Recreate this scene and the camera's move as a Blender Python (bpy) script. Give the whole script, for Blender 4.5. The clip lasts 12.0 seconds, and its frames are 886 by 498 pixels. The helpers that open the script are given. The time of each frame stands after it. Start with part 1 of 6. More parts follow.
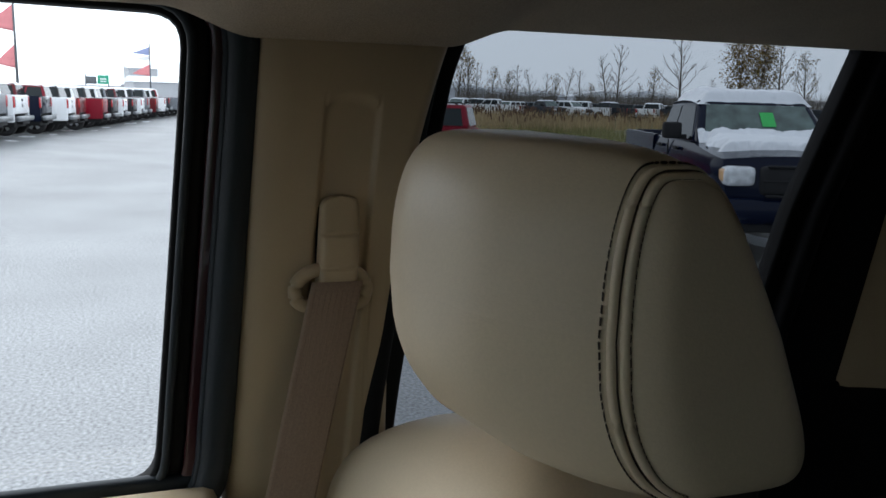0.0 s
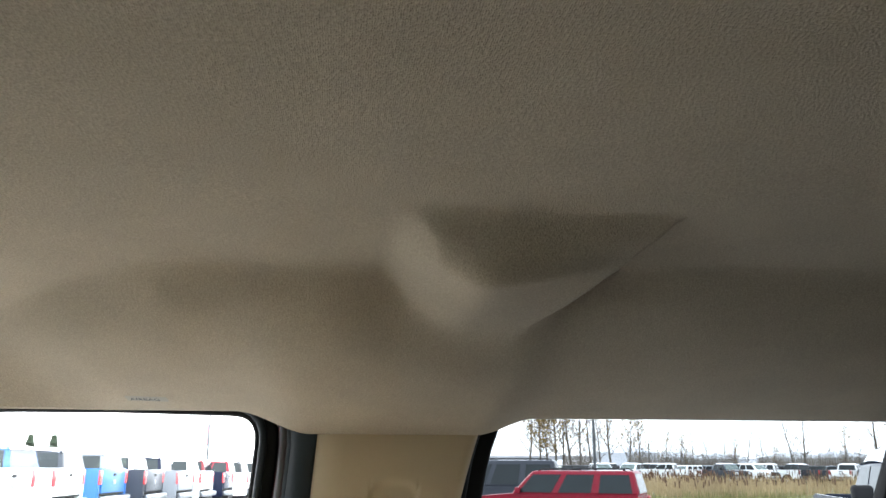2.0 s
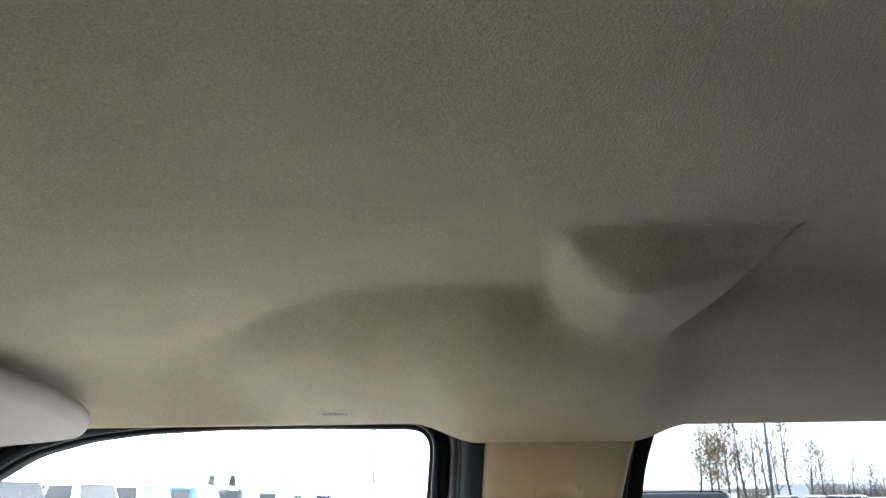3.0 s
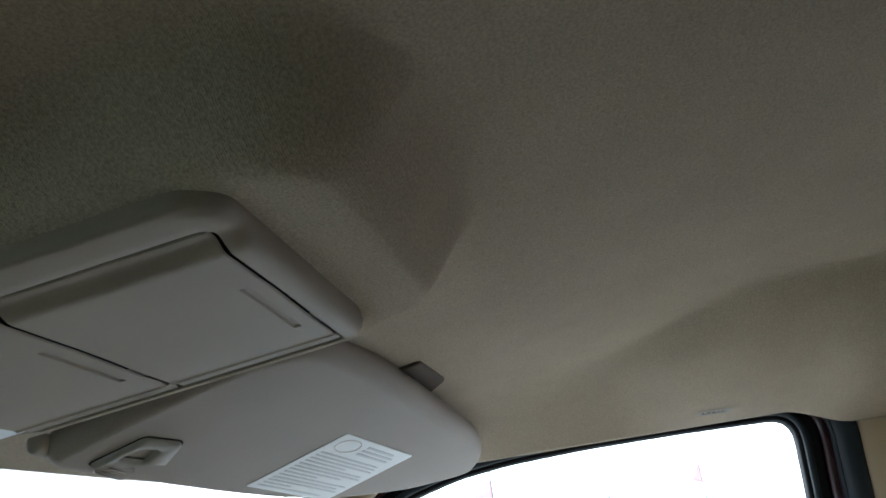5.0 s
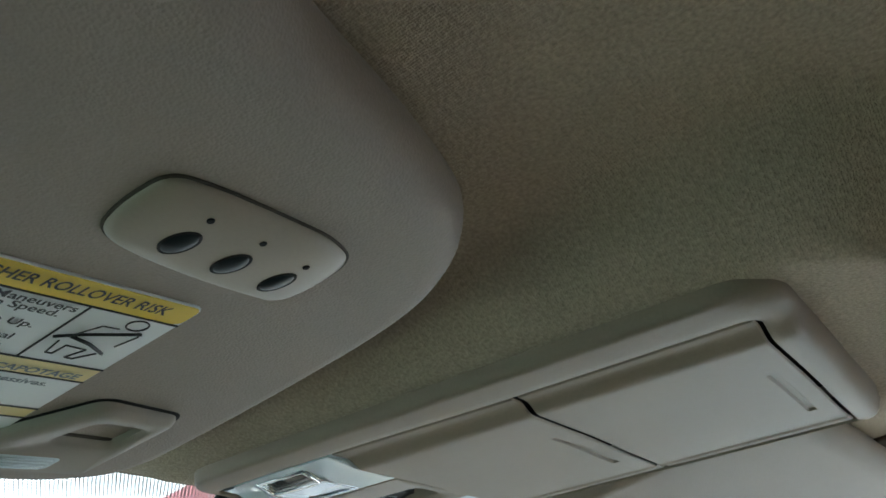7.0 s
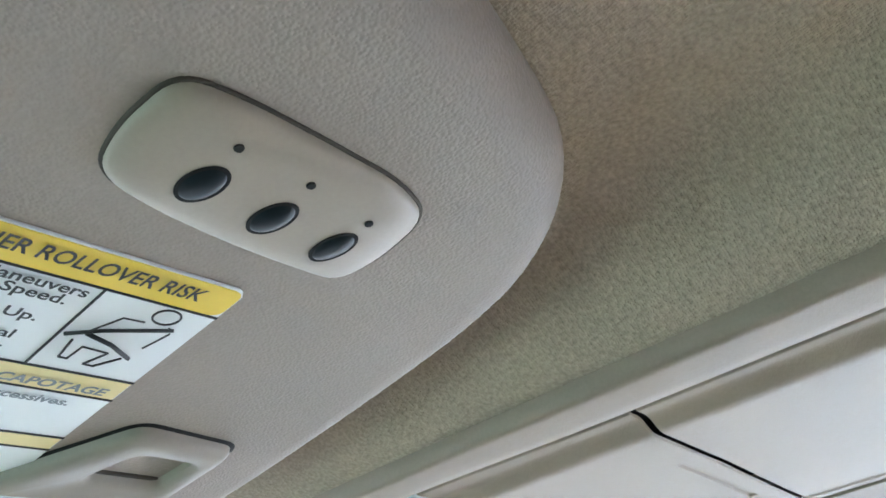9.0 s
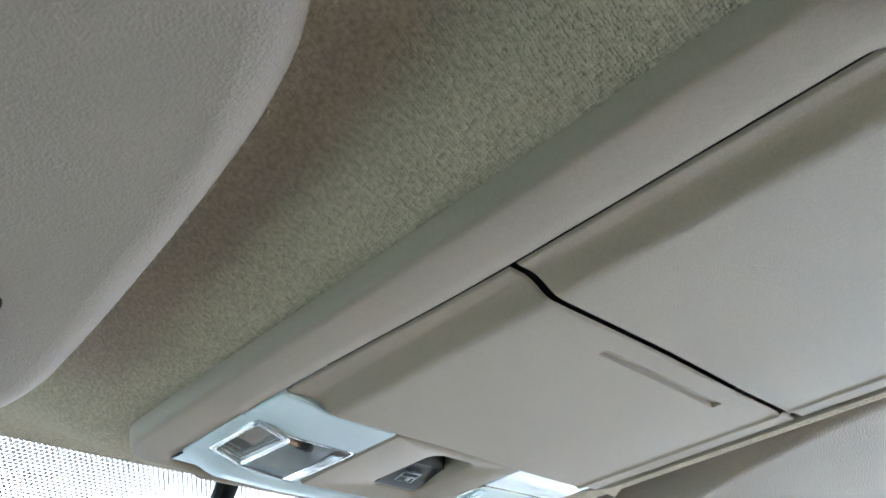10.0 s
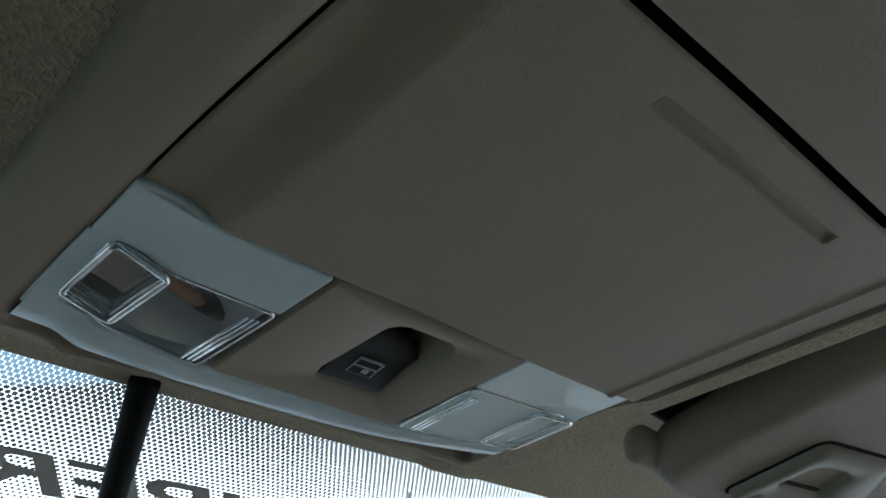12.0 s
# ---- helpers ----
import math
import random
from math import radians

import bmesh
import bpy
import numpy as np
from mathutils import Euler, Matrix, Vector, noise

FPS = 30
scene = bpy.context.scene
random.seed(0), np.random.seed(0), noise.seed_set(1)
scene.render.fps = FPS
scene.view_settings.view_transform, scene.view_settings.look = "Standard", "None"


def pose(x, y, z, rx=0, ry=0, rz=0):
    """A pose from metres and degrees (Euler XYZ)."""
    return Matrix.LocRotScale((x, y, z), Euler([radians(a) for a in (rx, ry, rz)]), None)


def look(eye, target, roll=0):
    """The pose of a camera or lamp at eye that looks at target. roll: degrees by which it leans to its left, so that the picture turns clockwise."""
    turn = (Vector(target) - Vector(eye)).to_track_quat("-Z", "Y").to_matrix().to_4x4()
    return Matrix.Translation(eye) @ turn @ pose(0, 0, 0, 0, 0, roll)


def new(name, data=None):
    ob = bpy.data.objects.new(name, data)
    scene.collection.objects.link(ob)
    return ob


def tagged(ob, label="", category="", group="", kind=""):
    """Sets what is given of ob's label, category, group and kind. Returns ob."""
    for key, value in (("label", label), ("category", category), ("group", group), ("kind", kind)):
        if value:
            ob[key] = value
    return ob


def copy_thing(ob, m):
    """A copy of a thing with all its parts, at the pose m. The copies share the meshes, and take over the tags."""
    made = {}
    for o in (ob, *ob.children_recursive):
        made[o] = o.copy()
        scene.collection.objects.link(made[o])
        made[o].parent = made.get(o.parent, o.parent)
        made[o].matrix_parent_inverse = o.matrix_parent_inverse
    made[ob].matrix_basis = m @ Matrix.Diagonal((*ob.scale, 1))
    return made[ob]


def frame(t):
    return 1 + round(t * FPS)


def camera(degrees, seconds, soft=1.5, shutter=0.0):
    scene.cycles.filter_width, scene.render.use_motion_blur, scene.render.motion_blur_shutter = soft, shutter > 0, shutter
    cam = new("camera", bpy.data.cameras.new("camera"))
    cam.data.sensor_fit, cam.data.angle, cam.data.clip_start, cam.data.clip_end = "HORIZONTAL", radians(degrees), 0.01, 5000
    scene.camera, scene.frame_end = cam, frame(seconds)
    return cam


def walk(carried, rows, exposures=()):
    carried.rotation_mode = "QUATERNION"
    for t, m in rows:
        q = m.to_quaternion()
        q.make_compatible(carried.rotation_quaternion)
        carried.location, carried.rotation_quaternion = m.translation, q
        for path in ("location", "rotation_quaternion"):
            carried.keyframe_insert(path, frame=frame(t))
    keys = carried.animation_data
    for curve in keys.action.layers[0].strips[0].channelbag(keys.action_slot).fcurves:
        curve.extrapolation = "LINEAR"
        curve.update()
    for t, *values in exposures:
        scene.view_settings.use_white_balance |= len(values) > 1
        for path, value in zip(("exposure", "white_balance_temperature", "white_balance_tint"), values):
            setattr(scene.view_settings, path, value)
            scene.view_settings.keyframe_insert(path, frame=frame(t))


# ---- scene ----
cam = camera(56.25, 12.0, 1.6)
PATH = [
    (0, (-0.0497, 0.0582, 1.8033), (1.8147, -0.5718, 1.4465), 1.57),
    (0.5, (-0.0713, 0.0266, 1.8167), (1.8517, -0.5205, 1.7648), 1.26),
    (1, (-0.0596, 0.0035, 1.8241), (1.8718, -0.4814, 2.0102), 0.88),
    (1.5, (-0.1264, -0.0217, 1.8318), (1.7997, -0.4006, 2.2147), 0.59),
    (2, (-0.1982, -0.0492, 1.8211), (1.7236, -0.2839, 2.3228), 0.16),
    (2.5, (-0.2549, -0.0627, 1.8044), (1.6685, -0.0816, 2.3520), 0.50),
    (2.7, (-0.2661, -0.0637, 1.7975), (1.6508, 0.0235, 2.3614), 0.99),
    (4.3, (-0.3385, 0.2190, 1.7612), (1.5378, 0.2973, 2.4493), -7.05),
    (4.5, (-0.339, 0.240, 1.761), (1.534, 0.345, 2.452), -8.8),
    (5, (-0.358, 0.268, 1.760), (1.490, 0.560, 2.467), -8.4),
    (5.5, (-0.391, 0.277, 1.762), (1.385, 0.840, 2.488), -6.4),
    (6, (-0.396, 0.294, 1.763), (1.270, 1.120, 2.498), -3.1),
    (6.5, (-0.387, 0.301, 1.771), (1.194, 1.262, 2.531), -1.6),
    (7, (-0.372, 0.334, 1.792), (1.112, 1.366, 2.649), -1.4),
    (7.2, (-0.360, 0.344, 1.798), (1.093, 1.394, 2.686), -1.5),
    (8.8, (-0.336, 0.371, 1.793), (0.987, 1.490, 2.792), -2.2),
    (9, (-0.329, 0.373, 1.792), (0.992, 1.495, 2.789), -2.3),
    (9.5, (-0.286, 0.373, 1.784), (1.011, 1.522, 2.781), -1.7),
    (10, (-0.230, 0.376, 1.778), (0.984, 1.625, 2.760), -0.1),
    (10.5, (-0.190, 0.400, 1.778), (0.995, 1.672, 2.763), 0.6),
    (11, (-0.155, 0.440, 1.777), (1.014, 1.738, 2.751), 1.4),
    (11.5, (-0.133, 0.461, 1.777), (1.025, 1.767, 2.754), 2.0),
    (12, (-0.134, 0.450, 1.777), (1.022, 1.756, 2.757), 2.5),
]
EXPOSURES = [(0, 0.2, 6350, 10), (0.5, 0.42, 6450, 10), (1.0, 1.35, 6700, 10), (1.5, 2.3, 6800, 10), (2.5, 2.55, 6500, 8), (4.5, 2.15, 6000, 9), (5.5, 1.5, 5800, 0), (6.5, 1.62, 5850, -1),
             (7.0, 2.4, 6050, 0), (9.0, 3.95, 5700, 9), (9.5, 4.02, 5700, 10), (10.0, 3.6, 5700, 6), (10.5, 3.0, 5750, 3), (11.0, 2.38, 5750, 0), (11.5, 1.65, 5700, 1), (12.0, 1.35, 5700, 1)]
walk(cam, [(t, look(eye, target, roll)) for t, eye, target, roll in PATH], EXPOSURES)

# ---- light ----
world = bpy.data.worlds.new("overcast")
scene.world = world
world.use_nodes = True
wn, wl = world.node_tree.nodes, world.node_tree.links
sky = wn.new("ShaderNodeTexSky")
sky.sky_type, sky.sun_disc = "NISHITA", False
sky.sun_elevation, sky.sun_rotation = radians(35), radians(50)
sky.dust_density, sky.air_density = 1.5, 1.0
grey = wn.new("ShaderNodeHueSaturation")
grey.inputs["Saturation"].default_value = 0.22
wl.new(sky.outputs[0], grey.inputs["Color"])
cloud = wn.new("ShaderNodeMix")
cloud.data_type = "RGBA"
cloud.inputs["Factor"].default_value = 0.72
cloud.inputs["B"].default_value = (13.2, 14.2, 15.5, 1)
wl.new(grey.outputs[0], cloud.inputs["A"])
wl.new(cloud.outputs["Result"], wn["Background"].inputs["Color"])
wn["Background"].inputs["Strength"].default_value = 0.15

sun_data = bpy.data.lights.new("sun", "SUN")
sun_data.energy, sun_data.angle, sun_data.color = 1.0, radians(25), (1.0, 0.96, 0.9)
sun = new("sun", sun_data)
sun.matrix_world = look((0, 0, 30), (-6, -5, 24.5))

# ---- materials ----
def mat(name, color, rough=0.6, metal=0.0, grain=0.0, grain_scale=400.0, vary=0.12, vary_scale=6.0,
        bump=0.0, bump_scale=300.0, kind="noise", spec=0.5, coat=0.0, sheen=0.0, random_tint=0.0):
    """A surface with colour variation at two scales and fine relief."""
    m = bpy.data.materials.new(name)
    m.use_nodes = True
    n, l = m.node_tree.nodes, m.node_tree.links
    b = n["Principled BSDF"]
    b.inputs["Roughness"].default_value = rough
    b.inputs["Metallic"].default_value = metal
    b.inputs["Specular IOR Level"].default_value = spec
    b.inputs["Coat Weight"].default_value = coat
    b.inputs["Sheen Weight"].default_value = sheen
    co = n.new("ShaderNodeTexCoord")
    big = n.new("ShaderNodeTexNoise")
    big.inputs["Scale"].default_value, big.inputs["Detail"].default_value = vary_scale, 5
    l.new(co.outputs["Object"], big.inputs["Vector"])
    fine = n.new("ShaderNodeTexNoise")
    fine.inputs["Scale"].default_value, fine.inputs["Detail"].default_value = grain_scale, 3
    l.new(co.outputs["Object"], fine.inputs["Vector"])
    def scaled(source, amount):
        r = n.new("ShaderNodeMapRange")
        r.inputs["From Min"].default_value, r.inputs["From Max"].default_value = 0.25, 0.75
        r.inputs["To Min"].default_value, r.inputs["To Max"].default_value = 1 - amount, 1 + amount
        l.new(source, r.inputs["Value"])
        return r.outputs[0]
    mul = n.new("ShaderNodeMath")
    mul.operation = "MULTIPLY"
    l.new(scaled(big.outputs["Fac"], vary), mul.inputs[0])
    l.new(scaled(fine.outputs["Fac"], grain), mul.inputs[1])
    value = mul.outputs[0]
    if random_tint:
        info = n.new("ShaderNodeObjectInfo")
        r = n.new("ShaderNodeMapRange")
        r.inputs["To Min"].default_value, r.inputs["To Max"].default_value = 1 - random_tint, 1 + random_tint
        l.new(info.outputs["Random"], r.inputs["Value"])
        m2 = n.new("ShaderNodeMath")
        m2.operation = "MULTIPLY"
        l.new(value, m2.inputs[0]), l.new(r.outputs[0], m2.inputs[1])
        value = m2.outputs[0]
    vec = n.new("ShaderNodeVectorMath")
    vec.operation = "SCALE"
    vec.inputs[0].default_value = color[:3]
    l.new(value, vec.inputs["Scale"])
    l.new(vec.outputs[0], b.inputs["Base Color"])
    if bump:
        bp = n.new("ShaderNodeBump")
        bp.inputs["Strength"].default_value, bp.inputs["Distance"].default_value = bump, 0.0012
        if kind == "leather":
            tex = n.new("ShaderNodeTexVoronoi")
            tex.feature, tex.inputs["Scale"].default_value = "SMOOTH_F1", bump_scale
            out = tex.outputs["Distance"]
        elif kind == "weave":
            out = None
            for axis in ("X", "Y"):
                band = n.new("ShaderNodeTexWave")
                band.bands_direction = axis
                for key, val in (("Scale", bump_scale), ("Distortion", 5.0), ("Detail", 2.0), ("Detail Scale", 1.5)):
                    band.inputs[key].default_value = val
                l.new(co.outputs["Object"], band.inputs["Vector"])
                if out is None:
                    out = band.outputs["Fac"]
                else:
                    both = n.new("ShaderNodeMath")
                    l.new(out, both.inputs[0]), l.new(band.outputs["Fac"], both.inputs[1])
                    fuzz = n.new("ShaderNodeMath")
                    fuzz.operation = "MULTIPLY_ADD"
                    fuzz.inputs[1].default_value = 0.09
                    l.new(both.outputs[0], fuzz.inputs[0]), l.new(fine.outputs["Fac"], fuzz.inputs[2])
                    out = fuzz.outputs[0]
        else:
            tex = n.new("ShaderNodeTexNoise")
            tex.inputs["Scale"].default_value, tex.inputs["Detail"].default_value = bump_scale, 6
            tex.inputs["Roughness"].default_value = 0.65
            out = tex.outputs["Fac"]
        if kind != "weave":
            l.new(co.outputs["Object"], tex.inputs["Vector"])
        l.new(out, bp.inputs["Height"])
        l.new(bp.outputs[0], b.inputs["Normal"])
    return m


def glass_mat(name, tint, rough=0.0, ior=1.45, haze=0.0):
    """A thin pane: what lies behind shows through its tint, with gloss at a slant."""
    m = bpy.data.materials.new(name)
    m.use_nodes = True
    n, l = m.node_tree.nodes, m.node_tree.links
    n.remove(n["Principled BSDF"])
    tr, gl, mx, fr = (n.new("ShaderNode" + k) for k in ("BsdfTransparent", "BsdfGlossy", "MixShader", "Fresnel"))
    tr.inputs["Color"].default_value = (*tint, 1)
    gl.inputs["Roughness"].default_value = rough
    fr.inputs["IOR"].default_value = ior
    l.new(fr.outputs[0], mx.inputs[0]), l.new(tr.outputs[0], mx.inputs[1]), l.new(gl.outputs[0], mx.inputs[2])
    if haze:
        df, hz = n.new("ShaderNodeBsdfDiffuse"), n.new("ShaderNodeMixShader")
        df.inputs["Color"].default_value = (0.84, 0.93, 0.97, 1)
        hz.inputs[0].default_value = haze
        l.new(mx.outputs[0], hz.inputs[1]), l.new(df.outputs[0], hz.inputs[2])
        mx = hz
    l.new(mx.outputs[0], n["Material Output"].inputs["Surface"])
    return m


M_LINER = mat("headliner_knit", (0.425, 0.356, 0.274), 0.95, grain=0.24, grain_scale=720, vary=0.06, vary_scale=14, bump=0.9, bump_scale=330, kind="weave", spec=0.15, sheen=0.05)
M_VISOR = mat("visor_vinyl", (0.305, 0.256, 0.222), 0.60, grain=0.05, grain_scale=700, vary=0.05, vary_scale=12, bump=0.26, bump_scale=1300, kind="leather", spec=0.35)
M_PLASTIC = mat("console_plastic", (0.298, 0.237, 0.184), 0.55, grain=0.05, grain_scale=900, vary=0.03, vary_scale=10, bump=0.3, bump_scale=1500, spec=0.4)
M_BEIGE = mat("pillar_plastic", (0.47, 0.365, 0.235), 0.5, grain=0.03, grain_scale=800, vary=0.04, vary_scale=7, bump=0.15, bump_scale=900, spec=0.4)
M_REMOTE = mat("remote_plastic", (0.345, 0.295, 0.240), 0.42, grain=0.03, grain_scale=900, vary=0.04, vary_scale=20, bump=0.06, bump_scale=1500)
M_TRIM = mat("visor_trim_plastic", (0.315, 0.277, 0.238), 0.5, grain=0.03, grain_scale=900, vary=0.03, vary_scale=10, bump=0.1, bump_scale=1500, spec=0.4)
# dark brown for shade painted into grooves and recess edges
M_GROOVE = mat("groove_shade_brown", (0.07, 0.058, 0.046), 0.8, vary=0.2)
M_BUTTON = mat("button_rubber", (0.006, 0.012, 0.016), 0.34, vary=0.3, vary_scale=80, spec=0.2)
# near-black stands in for the shade inside gaps, wells and holes
M_GAP = mat("gap_shade_black", (0.006, 0.006, 0.006), 0.9, vary=0.2)
M_LENSWHITE = mat("frosted_lens", (0.55, 0.64, 0.70), 0.35, grain=0.03, grain_scale=600, vary=0.06, vary_scale=30, bump=0.05, bump_scale=400, spec=0.5, coat=0.3)
M_CHROME = mat("lamp_reflector", (0.66, 0.70, 0.76), 0.22, metal=0.45, vary=0.25, vary_scale=60, bump=0.5, bump_scale=110)
M_CAVITY = mat("lamp_cavity", (0.28, 0.31, 0.34), 0.4, vary=0.4, vary_scale=90, spec=0.6)
M_BULB = mat("bulb_amber", (0.50, 0.27, 0.15), 0.25, vary=0.3, vary_scale=120, spec=0.6)
M_LAMPDARK = mat("lamp_socket", (0.10, 0.10, 0.11), 0.5, vary=0.3, vary_scale=60)
M_CARD = mat("bulb_card", (0.90, 0.80, 0.76), 0.6, vary=0.1, vary_scale=90)
M_SWITCH = mat("switch_black", (0.014, 0.017, 0.022), 0.5, grain=0.1, grain_scale=600, vary=0.1)
M_ICON = mat("icon_grey", (0.42, 0.45, 0.50), 0.6, vary=0.05)
M_SEAL = mat("rubber_seal", (0.014, 0.021, 0.028), 0.5, grain=0.1, grain_scale=300, vary=0.2, vary_scale=15, spec=0.4)
M_BLACK = mat("black_trim", (0.006, 0.006, 0.007), 0.7, vary=0.2, vary_scale=12, spec=0.2)
M_MAROON = mat("maroon_paint", (0.035, 0.005, 0.008), 0.3, vary=0.1, vary_scale=5, coat=0.3)
M_LEATHER = mat("seat_leather", (0.67, 0.555, 0.395), 0.40, grain=0.03, grain_scale=500, vary=0.05, vary_scale=9, bump=0.10, bump_scale=900, kind="leather", spec=0.4)
M_THREAD = mat("dark_thread", (0.045, 0.03, 0.02), 0.8, vary=0.2)
M_WEB = mat("belt_webbing", (0.30, 0.215, 0.16), 0.75, grain=0.12, grain_scale=500, vary=0.05, bump=0.3, bump_scale=700, spec=0.25)
M_WHITE = mat("label_white", (0.78, 0.80, 0.82), 0.45, vary=0.03, vary_scale=40)
M_YELLOW = mat("label_yellow", (0.78, 0.56, 0.05), 0.45, vary=0.04, vary_scale=40)
M_PALE = mat("label_pale_yellow", (0.78, 0.64, 0.30), 0.45, vary=0.04, vary_scale=40)
M_INK = mat("label_ink", (0.012, 0.013, 0.017), 0.6, vary=0.1)
M_GREYINK = mat("label_grey_ink", (0.20, 0.22, 0.25), 0.6, vary=0.1)
M_FAINT = mat("label_faint_ink", (0.62, 0.64, 0.67), 0.6, vary=0.1)
M_REDINK = mat("label_red_ink", (0.70, 0.64, 0.63), 0.6, vary=0.1)
M_TAGGREY = mat("airbag_tag_grey", (0.37, 0.345, 0.30), 0.9, vary=0.1)
# opaque dots given a see-through tint, to imitate bloom from the sky
M_FRIT = glass_mat("frit_ceramic", (0.15, 0.21, 0.26), 0.4)
M_LETTER = glass_mat("letter_film", (0.27, 0.32, 0.36), 0.4)
M_PANE = glass_mat("clear_pane", (0.93, 0.95, 0.95))
M_TINTED = glass_mat("privacy_pane", (0.225, 0.242, 0.258), 0.0, 1.18)
# nearly black tint, chosen to keep light from the rear out of the cab
M_DARKPANE = glass_mat("dark_rear_pane", (0.05, 0.055, 0.06))
M_HAZE = glass_mat("hazy_plastic", (0.98, 0.99, 0.99), 0.05, 1.3, 0.025)
# white haze stands in for windscreen light caught by the passenger map light
M_GLARE = glass_mat("glare_window", (0.96, 0.94, 0.95), 0.1, 1.12, 0.9)
# slight white haze imitates glints along the moulded edges
M_EDGE = glass_mat("moulded_plastic_edge", (0.80, 0.88, 0.93), 0.04, 1.5, 0.09)
M_CARGLASS = mat("car_glass", (0.012, 0.018, 0.02), 0.12, vary=0.2, vary_scale=2, spec=0.25)


# ---- helpers for building ----
def mesh_of(name, verts, faces, material, smooth=True):
    me = bpy.data.meshes.new(name)
    me.from_pydata([tuple(v) for v in verts], [], [tuple(f) for f in faces])
    me.validate()
    if smooth:
        me.shade_smooth()
    me.materials.append(material)
    return me


def put(name, me, parent=None, label="", m=None):
    ob = new(name, me)
    if parent is not None:
        ob.parent = parent
    if m is not None:
        ob.matrix_basis = m
    if label:
        tagged(ob, label)
    return ob


def part(name, bm, material, parent, label="", m=None, smooth=True):
    me = bpy.data.meshes.new(name)
    bm.to_mesh(me)
    bm.free()
    if smooth:
        me.shade_smooth()
    me.materials.append(material)
    return put(name, me, parent, label, m)


def thing(name, label, category, group="", m=None, kind=""):
    ob = new(name)
    ob.empty_display_size = 0.05
    if m is not None:
        ob.matrix_basis = m
    return tagged(ob, label, category, group, kind)


def auto(ob, angle=35):
    """Keeps sharp corners sharp on a smooth mesh."""
    ob.data.set_sharp_from_angle(angle=radians(angle))
    return ob


def sstep(a, b, v):
    t = min(1.0, max(0.0, (v - a) / (b - a)))
    return t * t * (3 - 2 * t)


def rrect(x0, x1, y0, y1, r, n=6):
    """A rounded rectangle, counter-clockwise; all with one n have as many points."""
    out = []
    for cx, cy, a in ((x1 - r, y0 + r, -90), (x1 - r, y1 - r, 0), (x0 + r, y1 - r, 90), (x0 + r, y0 + r, 180)):
        for k in range(n + 1):
            t = radians(a + 90 * k / n)
            out.append((cx + r * math.cos(t), cy + r * math.sin(t)))
    return out


def dense(pts, step):
    """The same closed outline with its long edges cut into pieces of about a step."""
    out = []
    for i, p in enumerate(pts):
        q = pts[(i + 1) % len(pts)]
        k = max(1, round(math.hypot(q[0] - p[0], q[1] - p[1]) / step))
        out += [(p[0] + (q[0] - p[0]) * j / k, p[1] + (q[1] - p[1]) * j / k) for j in range(k)]
    return out


def rounded(points, r, n=5):
    """A polygon with its corners rounded."""
    out = []
    count = len(points)
    for i in range(count):
        p, a, b = Vector(points[i]), Vector(points[i - 1]), Vector(points[(i + 1) % count])
        da, db = a - p, b - p
        k = min(r, da.length * 0.45, db.length * 0.45)
        s, e = p + da.normalized() * k, p + db.normalized() * k
        for j in range(n + 1):
            t = j / n
            out.append(tuple((1 - t) ** 2 * s + 2 * t * (1 - t) * p + t * t * e))
    return out


def area_of(pts):
    return sum(pts[i - 1][0] * p[1] - p[0] * pts[i - 1][1] for i, p in enumerate(pts)) / 2


def inset(pts, d):
    """A counter-clockwise outline moved inwards by d."""
    out = []
    count = len(pts)
    for i, p in enumerate(pts):
        a, b = Vector(pts[i - 1]), Vector(pts[(i + 1) % count])
        t = b - a
        if t.length < 1e-9:
            out.append(p)
            continue
        t.normalize()
        out.append((p[0] - t.y * d, p[1] + t.x * d))
    return out


def slab_mesh(name, outline, plane, thick, r, material, steps=5, up=1):
    """A plate whose visible face follows plane(x, y), with rounded rims; it rises by thick (up=1) or drops (up=-1)."""
    if area_of(outline) < 0:
        outline = outline[::-1]
    rings = []
    for k in range(steps + 1):
        a = math.pi / 2 * k / steps
        rings.append((r * (1 - math.sin(a)), r * (1 - math.cos(a))))
    for k in range(steps + 1):
        a = math.pi / 2 * k / steps
        rings.append((r * (1 - math.cos(a)), thick - r + r * math.sin(a)))
    verts, faces, n = [], [], len(outline)
    for d, h in rings:
        for p in inset(outline, d):
            verts.append((p[0], p[1], plane(p[0], p[1]) + up * h))
    for i in range(len(rings) - 1):
        for j in range(n):
            k = (j + 1) % n
            f = (i * n + j, i * n + k, (i + 1) * n + k, (i + 1) * n + j)
            faces.append(f if up < 0 else f[::-1])
    first, last = list(range(n)), list(range((len(rings) - 1) * n, len(rings) * n))
    faces.append(first if up < 0 else first[::-1])
    faces.append(last[::-1] if up < 0 else last)
    me = mesh_of(name, verts, faces, material)
    me.set_sharp_from_angle(angle=radians(40))
    return me


def grid_mesh(name, f, nu, nv, material, flip=False, smooth=True):
    """A sheet of nu by nv cells through f(u, v), u and v from 0 to 1."""
    verts = [f(i / nu, j / nv) for j in range(nv + 1) for i in range(nu + 1)]
    w = nu + 1
    faces = []
    for j in range(nv):
        for i in range(nu):
            q = (j * w + i, j * w + i + 1, (j + 1) * w + i + 1, (j + 1) * w + i)
            faces.append(q[::-1] if flip else q)
    return mesh_of(name, verts, faces, material, smooth)


